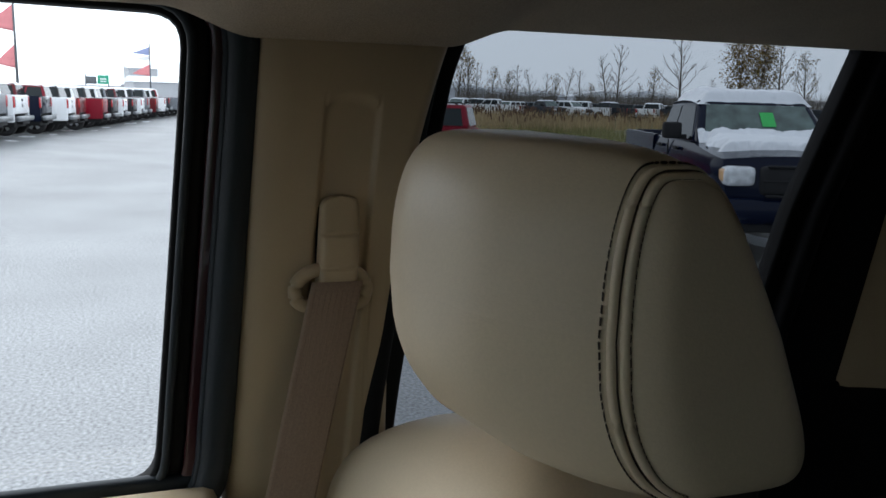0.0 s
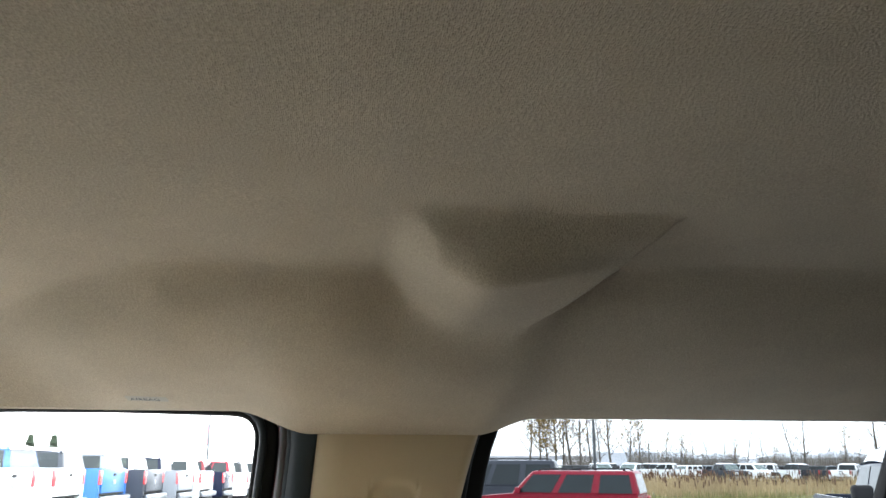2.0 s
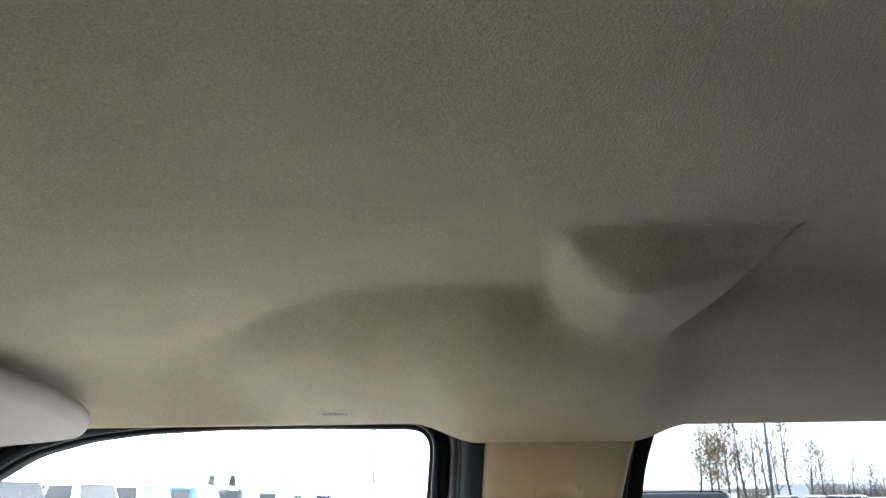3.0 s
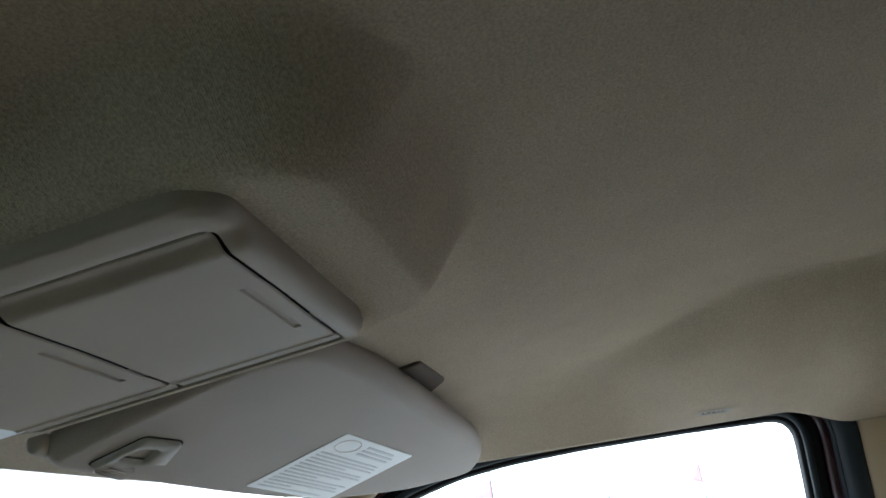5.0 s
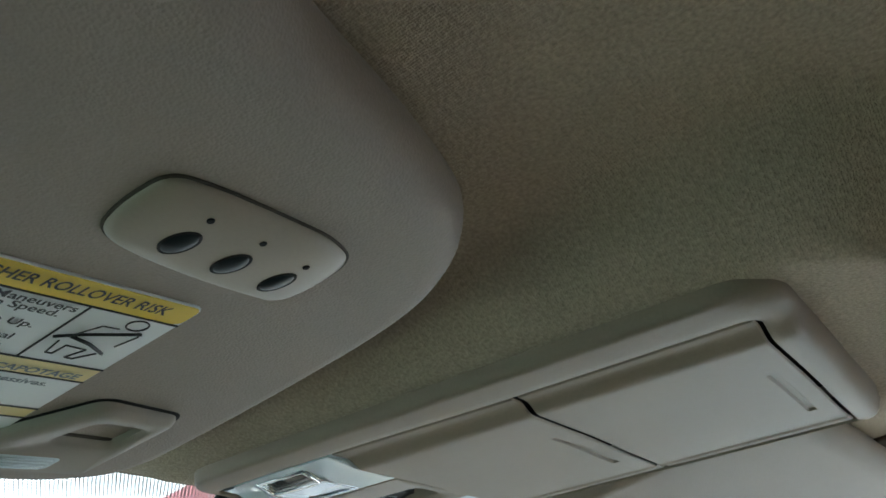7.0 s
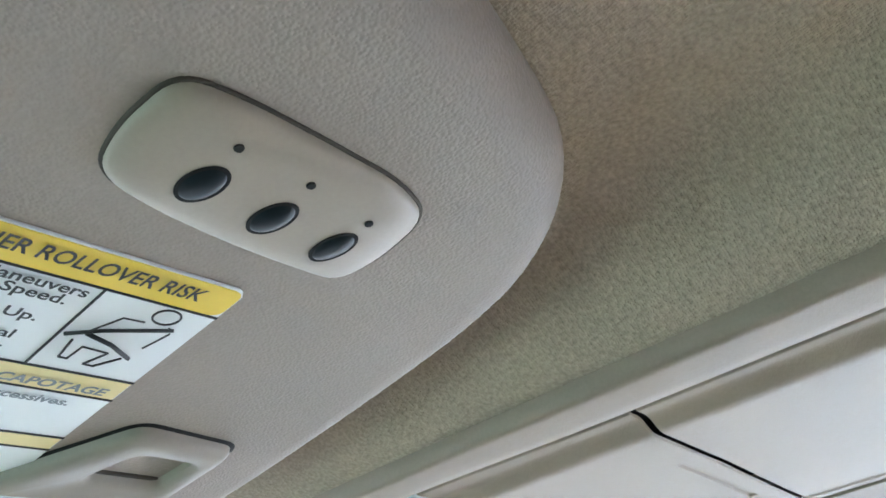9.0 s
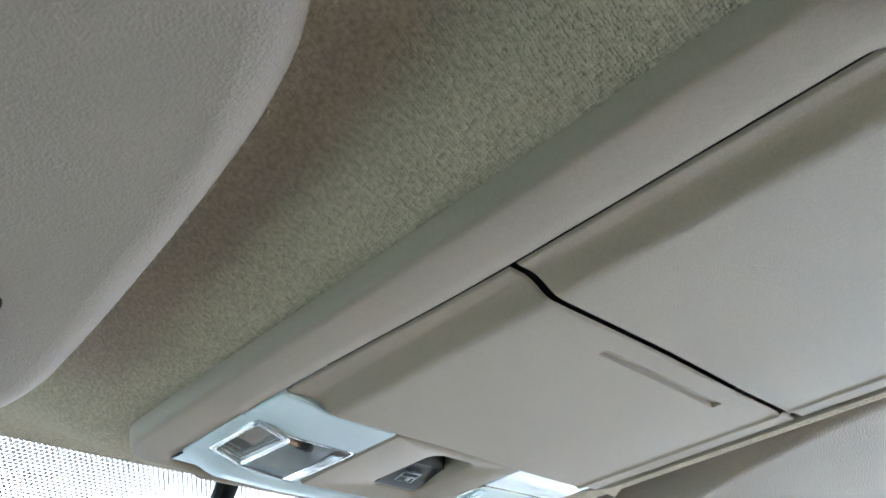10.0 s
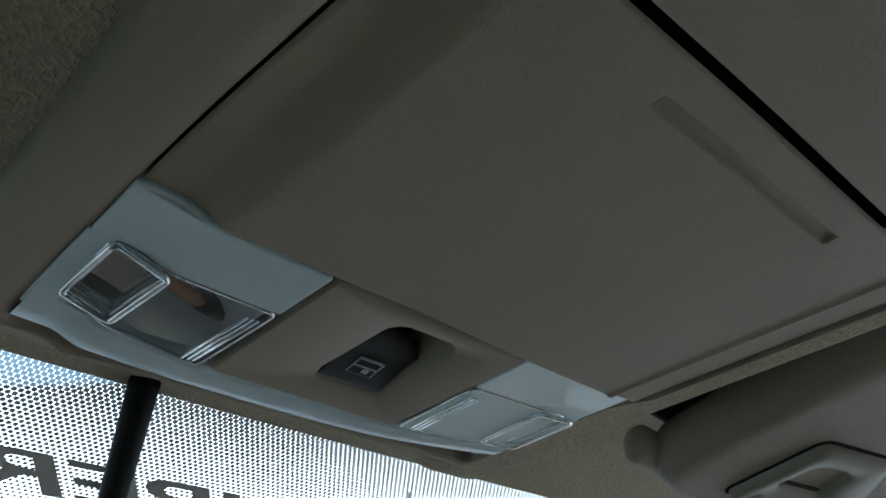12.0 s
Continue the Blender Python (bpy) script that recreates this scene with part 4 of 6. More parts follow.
put("guide_ring", tube_mesh("guide_ring", ring, 0.0068, M_BEIGE, 12, True), belt)
def web(u, v):
    z = 1.632 - 0.78 * v
    y = -0.0875 + 0.222 * (1.612 - z) + 0.0242 * (1 - 2 * u)
    x = 0.700 - 0.012 * sstep(0, 0.4, v) + 0.0012 * math.sin(9 * v) + 0.0006 * math.cos(math.pi * 2 * u)
    return (x, y, z)
wb = put("webbing", grid_mesh("webbing", web, 12, 60, M_WEB), belt)
so = wb.modifiers.new("thick", "SOLIDIFY")
so.thickness = 0.0014
for k in (-0.0215, -0.0165, -0.0115, -0.0065, -0.0015, 0.0035, 0.0085, 0.0135, 0.0185):
    put("weave_rib", tube_mesh("weave_rib", [(lambda q: (q[0] - 0.0012, q[1], q[2]))(web(0.5 - k / 0.047, v / 20)) for v in range(21)], 0.0004, M_WEB, 5), belt)

M_DASH = mat("dash_brown", (0.06, 0.047, 0.036), 0.6, vary=0.1)
# rear quarter trim, front pillar trim and door tops
def quarter_f(u, v):
    z = 1.462 + 0.40 * v
    y = -0.727 - (z - 1.462) * 0.225 - 0.50 * u
    x = 0.728 - 0.05 * sstep(0, 0.3, u) + (0.02 if u < 0.02 else 0)
    return (x, y, z)
tagged(put("quarter_trim", grid_mesh("quarter_trim", quarter_f, 30, 20, M_BEIGE)), "beige rear quarter trim panel behind the rear door", "pillar trim", kind="structure")
def rear_post_f(u, v):
    z = 1.30 + 0.575 * v
    a = -0.583 - max(0.0, z - 1.43) * 0.33 - 0.030
    b = -0.742 - (z - 1.462) * 0.225 - (0.0 if z > 1.46 else 0.4)
    return (0.740 - 0.006 * math.sin(math.pi * u) + (0.03 if u < 0.02 else 0), a + (b - a) * u, z)
tagged(put("rear_post_trim", grid_mesh("rear_post_trim", rear_post_f, 20, 24, M_BLACK)), "black trim between the rear door and the quarter panel", "pillar trim", kind="structure")
front_post = tagged(put("front_pillar_trim", tube_mesh("front_pillar_trim", [(0.690, 0.56, 1.872), (0.700, 0.66, 1.815), (0.712, 0.85, 1.690), (0.73, 1.15, 1.47), (0.74, 1.45, 1.25)], [0.012, 0.026, 0.030, 0.033, 0.035], M_BEIGE, 14)), "beige windscreen pillar trim", "pillar trim", kind="structure")
for y0, y1, nm, door_label in ((0.02, 1.20, "door_1", "front passenger door panel with a tan top rail"), (-0.62, -0.155, "door_2", "rear passenger door panel with a tan top rail")):
    d = thing(nm, door_label, "door", kind="structure")
    box("door_panel", (0.715, y0, 0.62), (0.79, y1, 1.418), 0.012, M_DASH, d)
    box("top_rail", (0.664, y0, 1.385), (0.735, y1, 1.432), 0.014, M_LEATHER, d)
    box("sill_seal", (0.736, y0, 1.400), (0.752, y1, 1.438), 0.005, M_SEAL, d)


def cab_side(name, s, material, label):
    """Body side outside the trim: rails and posts that leave the window openings free; the driver side is filled in
    further to hold back light.
    """
    bm = bmesh.new()
    def slab(y0a, y1a, z0, y0b, y1b, z1, xa, xb):
        v = [bm.verts.new((s * x, y, z)) for x, y, z in ((xa, y0a, z0), (xb, y0a, z0), (xb, y1a, z0), (xa, y1a, z0), (xa, y0b, z1), (xb, y0b, z1), (xb, y1b, z1), (xa, y1b, z1))]
        for f in ((3, 2, 1, 0), (4, 5, 6, 7), (0, 1, 5, 4), (1, 2, 6, 5), (2, 3, 7, 6), (3, 0, 4, 7)):
            bm.faces.new([v[k] for k in f])
    slab(-1.34, 0.64, 1.905, -1.34, 0.60, 2.012, 0.71, 0.80)
    slab(-1.34, 1.9, 0.35, -1.34, 1.9, 1.33, 0.792, 0.86)
    slab(-0.15, 0.02, 1.40, -0.20, -0.02, 1.91, 0.772, 0.81)
    slab(-1.34, -0.71, 1.40, -1.34, -0.85, 1.91, 0.772, 0.81)
    slab(1.18, 1.9, 1.25, 1.18, 1.9, 1.42, 0.77, 0.81)
    # unseen slabs close most of the driver side to cut its light
    if s < 0:
        slab(-0.86, -0.12, 1.33, -0.90, -0.17, 1.91, 0.772, 0.81)
        slab(-0.2, 1.2, 1.30, -0.2, 1.2, 1.36, 0.772, 0.81)
        slab(0.0, 0.54, 1.40, -0.04, 0.54, 1.91, 0.772, 0.81)
        slab(0.28, 1.20, 1.30, 0.28, 1.20, 1.36, 0.772, 0.81)
        slab(0.95, 1.20, 1.34, 0.95, 1.20, 1.66, 0.772, 0.81)
    bmesh.ops.recalc_face_normals(bm, faces=bm.faces)
    return tagged(part(name, bm, material, None, smooth=False), label, "body side", kind="structure")


# unseen pane; its tint also dims the light from the driver side
glass_left = thing("window_4", "driver door window of faintly green glass", "window", kind="structure")
put("pane", mesh_of("pane", [(-0.79, 0.54, 1.36), (-0.79, 1.20, 1.36), (-0.79, 1.20, 1.42), (-0.79, 0.60, 1.90), (-0.79, 0.54, 1.90)], [(0, 1, 2, 3, 4)], glass_mat("green_pane", (0.50, 0.66, 0.47)), False), glass_left)
cab_side("wall_right", 1, M_MAROON, "dark red painted body side round the door openings")
cab_side("wall_left", -1, M_BLACK, "unseen black driver side of the cab, mostly closed to hold back light")
tagged(put("front_pillar", tube_mesh("front_pillar", [(0.765, 0.58, 1.90), (0.78, 0.85, 1.735), (0.80, 1.5, 1.28)], 0.034, M_MAROON, 10)), "dark red windscreen pillar outside the trim", "pillar", kind="structure")
tagged(put("front_pillar", tube_mesh("front_pillar", [(-0.745, 0.58, 1.89), (-0.76, 0.85, 1.72), (-0.78, 1.5, 1.27)], 0.045, M_BLACK, 10)), "dark driver side windscreen pillar", "pillar", kind="structure")
tagged(box("floor", (-0.86, -1.34, 0.50), (0.86, 1.9, 0.55), 0, mat("cab_carpet", (0.07, 0.06, 0.05), 0.95, grain=0.2, grain_scale=500), None), "dark tan carpeted cab floor", "floor", kind="structure")
tagged(box("dashboard", (-0.79, 1.02, 0.55), (0.79, 1.62, 1.16), 0.05, M_DASH, None), "dark brown dashboard below the windscreen", "dashboard", kind="structure")
tagged(box("wall_front", (-0.86, 1.62, 0.35), (0.86, 1.9, 1.27), 0, M_BLACK, None), "plain bulkhead ahead of the cab", "wall", kind="structure")
bm = bmesh.new()
box_bm(bm, -0.80, 0.80, -1.38, -1.32, 0.5, 1.42)
box_bm(bm, -0.80, 0.80, -1.38, -1.32, 1.78, 2.012)
box_bm(bm, -0.80, -0.62, -1.38, -1.32, 1.42, 1.82)
box_bm(bm, 0.62, 0.80, -1.38, -1.32, 1.42, 1.82)
wb2 = tagged(part("wall_back", bm, M_BLACK, None, smooth=False), "plain back wall of the cab with its rear window opening", "wall", kind="structure")
# unseen pane that blocks most light from behind
put("pane", mesh_of("pane", [(-0.62, -1.35, 1.42), (0.62, -1.35, 1.42), (0.62, -1.35, 1.82), (-0.62, -1.35, 1.82)], [(0, 1, 2, 3)], M_DARKPANE, False), wb2)

# ---- passenger seat ----
seat = thing("front_seat", "cream leather front passenger seat with dark contrast stitching", "car seat")
HX, HY, HZ, HW = 0.366, -0.135, 1.705, 0.134
def headrest_at(x, e, a):
    """A point of the headrest: the cut across it at x, shrunk by e towards its ends, at the angle a."""
    p = lambda c, k: math.copysign(abs(c) ** k, c)
    z = 0.084 * e * p(math.sin(a), 0.44)
    if z > 0:
        k = (x - HX) / HW
        z *= 0.985 - (0.36 * k ** 2.2 if k > 0 else 0.10 * k ** 4)
    front = -0.059 - (0.056 if x < 0.37 else 0.052) * ((x - 0.37) / 0.125) ** 2 - 0.010 * (z / 0.084) ** 2 - 0.014 * max(0.0, -z / 0.084) ** 2
    back = -0.203 + 0.44 * z + 0.12 * max(0.0, z)
    t = p(math.cos(a), 0.44)
    return Vector((x, (front + back) / 2 + (front - back) / 2 * e * t, HZ + z))
def end_shrink(s):
    return max(0.0, 1 - abs(s) ** 8) ** 0.125
def headrest_f(u, v):
    w = math.pi * (v - 0.5)
    k = 0.25 if w < 0 else 0.55
    s = math.copysign(abs(math.sin(w)) ** k, w)
    e = abs(math.cos(w)) ** k
    return headrest_at(HX + HW * s, e, 2 * math.pi * u)
hr = put("headrest", grid_mesh("headrest", headrest_f, 96, 80, M_LEATHER, flip=True), seat)


def ring_at(xs):
    """The outline of the headrest cut across at a given x, from the front's foot over the top to the back."""
    e = end_shrink((xs - HX) / HW)
    return [headrest_at(xs, e, -1.2 + 4.0 * k / 70) for k in range(71)]


def stitched_seam(xs, parent):
    """Two welts with a groove between and a row of stitches along either side."""
    mid = Vector((0, HY, HZ))
    def lifted(x, h):
        return [p + Vector((0, p.y - HY, p.z - HZ)).normalized() * h for p in ring_at(x)]
    for dx in (-0.0019, 0.0019):
        put("welt", tube_mesh("welt", lifted(xs + dx, -0.0006), 0.0024, M_LEATHER, 8), parent)
    put("seam_groove", tube_mesh("seam_groove", lifted(xs, 0.0007), 0.0006, M_THREAD, 6), parent)
    for dx, lift in ((-0.0036, 0.0005), (0.0047, 0.0010)):
        line = lifted(xs + dx, lift)
        verts, faces = [], []
        for a, b in zip(line, line[1:]):
            n = max(1, round((b - a).length / 0.0050))
            for k in range(n):
                for e in (a + (b - a) * ((k + 0.12) / n), a + (b - a) * ((k + 0.80) / n)):
                    out = Vector((0, e.y - HY, e.z - HZ)).normalized()
                    verts += [e + Vector((0.0006, 0, 0)), e + out * 0.0006, e - Vector((0.0006, 0, 0)), e - out * 0.0006]
                m = len(verts) - 8
                for j in range(4):
                    w = (j + 1) % 4
                    faces.append((m + j, m + w, m + 4 + w, m + 4 + j))
        put("stitching", mesh_of("stitching", verts, faces, M_THREAD), parent, "dark contrast thread")


stitched_seam(0.2440, hr)
SEAT_FIT = Matrix.Translation((0.0134, -0.0157, -0.4869)) @ Matrix.Scale(1.27, 4)
hr.matrix_basis = SEAT_FIT


def backrest_f(u, v):
    a = 2 * math.pi * u
    p = lambda c, e: math.copysign(abs(c) ** e, c)
    z = 0.92 + 0.685 * v
    w = 0.248 * max(0.0, 1 - max(0.0, (z - 1.40) / 0.207) ** 2.4) ** 0.8
    t = 0.088 * (math.sqrt(max(0.0, 1 - max(0.0, (v - 0.86) / 0.14) ** 2.2)) if v > 0.86 else 1.0)
    x = w * p(math.cos(a), 0.55)
    y = t * p(math.sin(a), 0.6)
    y += 0.13 * (1 - v) - 0.03 + (0.035 * (x / 0.262) ** 2 if y > 0 else 0)
    return (0.396 + x, -0.140 + y, z)
put("backrest", grid_mesh("backrest", backrest_f, 80, 60, M_LEATHER), seat).matrix_basis = SEAT_FIT
box("cushion", (0.200, -0.06, 0.70), (0.700, 0.46, 0.90), 0.06, M_LEATHER, seat)
for px in (0.403, 0.537):
    put("headrest_post", tube_mesh("headrest_post", [(px, -0.184, 1.43), (px, -0.184, 1.53)], 0.007, M_CHROME, 12), seat)
box("seat_base", (0.24, -0.04, 0.55), (0.66, 0.42, 0.72), 0.02, M_BLACK, seat)

# ---- outdoors: ground ----
M_ASPHALT = mat("lot_asphalt", (0.30, 0.305, 0.31), 0.85, grain=0.42, grain_scale=42, vary=0.16, vary_scale=0.5, bump=0.012, bump_scale=60, spec=0.3)
M_WET = mat("wet_asphalt", (0.20, 0.21, 0.215), 0.45, grain=0.15, grain_scale=30, vary=0.2, vary_scale=0.6)
M_SNOW = mat("snow", (0.86, 0.88, 0.91), 0.8, grain=0.05, grain_scale=40, vary=0.06, vary_scale=3, bump=0.8, bump_scale=22)
M_GRASS = mat("rough_grass", (0.13, 0.125, 0.045), 0.95, grain=0.3, grain_scale=12, vary=0.3, vary_scale=0.35)
M_BLADE = mat("grass_blades", (0.20, 0.19, 0.075), 0.9, grain=0.2, grain_scale=4, vary=0.35, vary_scale=0.3)
M_REED = mat("dry_reeds", (0.36, 0.27, 0.15), 0.9, grain=0.2, grain_scale=4, vary=0.3, vary_scale=0.3)
M_CATTAIL = mat("cattail_brown", (0.09, 0.045, 0.025), 0.9, vary=0.2)
M_BARK = mat("bark", (0.10, 0.085, 0.07), 0.95, grain=0.2, grain_scale=20, vary=0.2, vary_scale=2)
M_LEAF = mat("autumn_leaves", (0.20, 0.13, 0.035), 0.9, vary=0.4, vary_scale=1.5)
M_EVERGREEN = mat("evergreen", (0.035, 0.055, 0.03), 0.9, vary=0.3, vary_scale=2)

def ground_z(x, y):
    """The lot rises a little towards the row of pickups."""
    return 0.36 * sstep(1.5, 8.0, y) * (1 - sstep(20, 52, x)) * sstep(0, 12, x)


def spread(lo, hi, a, b, step, outer):
    return [lo + (a - lo) * k / outer for k in range(outer)] + [a + step * k for k in range(int((b - a) / step))] + [b + (hi - b) * k / outer for k in range(outer + 1)]


gx_lines, gy_lines = spread(-700, 1100, -20, 80, 2.0, 8), spread(-900, 900, -20, 30, 1.0, 8)
ground_verts = [(x, y, ground_z(x, y)) for y in gy_lines for x in gx_lines]
gw = len(gx_lines)
ground_faces = [(j * gw + i, j * gw + i + 1, (j + 1) * gw + i + 1, (j + 1) * gw + i) for j in range(len(gy_lines) - 1) for i in range(gw - 1)]
tagged(put("ground", mesh_of("ground", ground_verts, ground_faces, M_ASPHALT)), "pale grey asphalt sales lot", "ground", kind="structure")


def blob(name, cx, cy, rx, ry, seed, material, label, cat, z=0.004, n=40, wob=0.25):
    pts = []
    for k in range(n):
        a = 2 * math.pi * k / n
        w = 1 + wob * noise.noise((2.2 * math.cos(a) + seed, 2.2 * math.sin(a), seed * 3.1))
        px, py = cx + rx * w * math.cos(a), cy + ry * w * math.sin(a)
        pts.append((px, py, z + ground_z(px, py)))
    return tagged(put(name, mesh_of(name, pts, [tuple(range(n))], material, False)), label, cat, kind="structure")


def field_poly(name, pts, z, material, label):
    return tagged(put(name, mesh_of(name, [(x, y, z) for x, y in pts], [tuple(range(len(pts)))], material, False)), label, "ground", kind="structure")


random.seed(11)
GRASS = [(14.2, -9.4), (19, -9.9), (24, -10.2), (30, -11.5), (60, -20), (420, -120), (420, -520), (60, -120), (22, -45), (15, -22), (13.8, -15)]
field_poly("grass_ground", GRASS[::-1], 0.004, M_GRASS, "rough olive grass verge beside the lot")
tagged(put("far_snow", grid_mesh("far_snow", lambda u, v: (145 + 300 * u, -30 - (145 + 300 * u) * (0.12 + 0.95 * v), 0.012 + 3.9 * u ** 1.2), 16, 12, M_SNOW)), "snow-covered field rising far beyond the lot", "ground", kind="structure")
blob("wet_patch", 21.5, -5.4, 3.2, 0.9, 3, M_WET, "damp dark patch on the asphalt", "stain")
M_DAMP = mat("damp_asphalt", (0.085, 0.083, 0.078), 0.5, grain=0.3, grain_scale=30, vary=0.25, vary_scale=0.8)
blob("wet_patch", 9.6, -6.6, 4.4, 2.1, 5, M_DAMP, "dark damp asphalt round the snowy truck", "stain", 0.005)
blob("wet_patch", 27.0, 4.5, 6.0, 0.8, 8, M_WET, "damp dark patch on the asphalt", "stain")
for k in range(16):
    blob("snow_patch", 14 + 2.6 * k + random.uniform(-1, 1), 9.3 - 0.155 * (14 + 2.6 * k) + random.uniform(-0.3, 0.4), random.uniform(0.3, 0.9), random.uniform(0.12, 0.3), k, M_SNOW, "thin patch of trodden snow", "snow", 0.006, 24, 0.5)
for k, (x, y, rx, ry) in enumerate(((7.45, -5.80, 0.75, 0.34), (15.5, -8.0, 2.2, 1.0), (9.3, -7.6, 0.9, 0.35), (14.0, -9.4, 2.0, 0.8), (19.5, -9.6, 3.0, 0.9))):
    blob("snow_patch", x, y, rx, ry, 40 + k, M_SNOW, "patch of snow on the lot", "snow", 0.008, 30, 0.5)


def snow_strip(pts, width, seed, label):
    """A thin trodden strip of snow along a line, with ragged edges."""
    rim = []
    for side in (1, -1):
        row = []
        for (x0, y0), (x1, y1) in zip(pts, pts[1:]):
            d = Vector((y0 - y1, x1 - x0)).normalized() * side
            for k in range(14):
                f = k / 14
                x, y = x0 + (x1 - x0) * f, y0 + (y1 - y0) * f
                w = width * (0.62 + 0.55 * noise.noise((x * 1.1 + seed, y * 1.1, side * 3.0)) + 0.22 * noise.noise((x * 4.3, y * 4.3 + seed, side * 5.0)))
                row.append((x + d.x * max(0.05, w), y + d.y * max(0.05, w)))
        rim += row[::side]
    verts = [(x, y, 0.010 + ground_z(x, y)) for x, y in rim]
    n = len(rim) // 2
    faces = [(k, 2 * n - 1 - k, 2 * n - 2 - k, k + 1) for k in range(n - 1)]
    tagged(put("snow_patch", mesh_of("snow_patch", verts, faces, M_SNOW, False)), label, "snow", kind="structure")


snow_strip([(18.0, -9.6), (16.6, -9.1), (13.2, -7.62), (9.9, -6.30), (8.2, -5.50), (6.8, -4.80)], 0.42, 4, "ragged strip of trodden snow beside the navy truck")


def snow_heap(name, cx, cy, length, width, height, yaw, seed, label):
    ca, sa = math.cos(yaw), math.sin(yaw)
    def f(u, v):
        x, y = (u - 0.5) * 2, (v - 0.5) * 2
        d = math.sqrt(x * x + y * y)
        h = max(0.0, 1 - d * d) ** 0.7
        lump = 0.55 * noise.fractal((x * 6 + seed, y * 3, seed), 0.7, 2.2, 5)
        z = height * h * (0.75 + lump) - 0.02
        px, py = x * length / 2, y * width / 2
        return (cx + ca * px - sa * py, cy + sa * px + ca * py, z)
    return tagged(put(name, grid_mesh(name, f, 90, 40, M_SNOW)), label, "snow", kind="structure")


snow_heap("snow_bank", 21.3, -9.7, 7.0, 2.2, 0.44, radians(0), 2, "lumpy ploughed snow bank at the edge of the grass")
snow_heap("snow_bank", 16.0, -9.2, 5.0, 1.6, 0.22, radians(8), 6, "low lumpy ploughed snow bank")


def blades(name, n, area, hmin, hmax, width, material, label, seed, heads=None):
    rnd = random.Random(seed)
    verts, faces = [], []
    hv, hf = [], []
    while n > 0:
        x, y, keep = area(rnd)
        if not keep:
            continue
        n -= 1
        h = rnd.uniform(hmin, hmax)
        a, lean = rnd.uniform(0, 6.28), rnd.uniform(0, 0.3) * h
        w = width * rnd.uniform(0.6, 1.4)
        dx, dy = math.cos(a) * w, math.sin(a) * w
        lx, ly = lean * math.cos(a * 3), lean * math.sin(a * 3)
        b = len(verts)
        verts += [(x - dx, y - dy, 0), (x + dx, y + dy, 0), (x + dx * 0.6 + lx * 0.4, y + dy * 0.6 + ly * 0.4, h * 0.6), (x - dx * 0.6 + lx * 0.4, y - dy * 0.6 + ly * 0.4, h * 0.6), (x + lx, y + ly, h)]
        faces += [(b, b + 1, b + 2, b + 3), (b + 3, b + 2, b + 4)]
        if heads and rnd.random() < heads:
            c = len(hv)
            r = 0.035
            for zz in (h * 0.97, h * 0.97 + 0.30):
                for k in range(5):
                    hv.append((x + lx + r * math.cos(1.2566 * k), y + ly + r * math.sin(1.2566 * k), zz))
            for k in range(5):
                q = (k + 1) % 5
                hf.append((c + k, c + q, c + 5 + q, c + 5 + k))
            hf.append((c + 5, c + 6, c + 7, c + 8, c + 9))
    ob = tagged(put(name, mesh_of(name, verts, faces, material, False)), label, "grass", kind="stuff")
    if hv:
        o2 = tagged(put("cattails", mesh_of("cattails", hv, hf, M_CATTAIL)), "dark brown cattail heads among dry reeds", "reeds", kind="stuff")
    return ob


def verge(rnd):
    x = rnd.uniform(15, 48)
    y = -9.8 - max(0.0, x - 24) * 0.26 - rnd.random() ** 1.3 * (6 + 0.9 * (x - 10))
    return x, y, noise.noise((x * 0.25, y * 0.25, 3)) > -0.25


def reedbed(rnd):
    x = rnd.uniform(44, 98)
    y = -0.36 * x - rnd.random() * 0.55 * x
    return x, y, noise.noise((x * 0.09, y * 0.09, 9)) > -0.1


blades("grass_blades", 14000, verge, 0.15, 0.55, 0.02, M_BLADE, "uneven olive and straw grass", 4)
blades("reeds", 9000, reedbed, 0.5, 1.25, 0.03, M_REED, "bed of dry straw-coloured reeds", 5, heads=0.10)


# ---- vehicles ----
M_TYRE = mat("tyre_rubber", (0.018, 0.018, 0.019), 0.85, vary=0.2, vary_scale=8)
M_RIM = mat("alloy_rim", (0.45, 0.46, 0.48), 0.35, metal=0.8, vary=0.1)
M_DARKRIM = mat("black_rim", (0.02, 0.02, 0.022), 0.4, vary=0.1)
M_BUMPER = mat("chrome_bumper", (0.22, 0.235, 0.25), 0.3, metal=0.9, vary=0.2, vary_scale=4)
M_UNDER = mat("underbody", (0.012, 0.012, 0.013), 0.9, vary=0.2)
M_TAIL = mat("tail_lamp_red", (0.40, 0.015, 0.02), 0.2, vary=0.15, vary_scale=9, coat=0.5)
M_AMBER = mat("amber_lens", (0.62, 0.36, 0.16), 0.2, vary=0.15, coat=0.5)
# pale mottled base stands in for sky reflected in the windscreens
M_SCREEN = mat("windscreen_sky_sheen", (0.085, 0.125, 0.115), 0.12, vary=0.6, vary_scale=4, spec=0.7)
M_LAMP = mat("head_lamp", (0.62, 0.64, 0.66), 0.15, vary=0.3, vary_scale=12, coat=0.5)
M_SHEET = mat("green_card", (0.05, 0.50, 0.11), 0.6, vary=0.05)
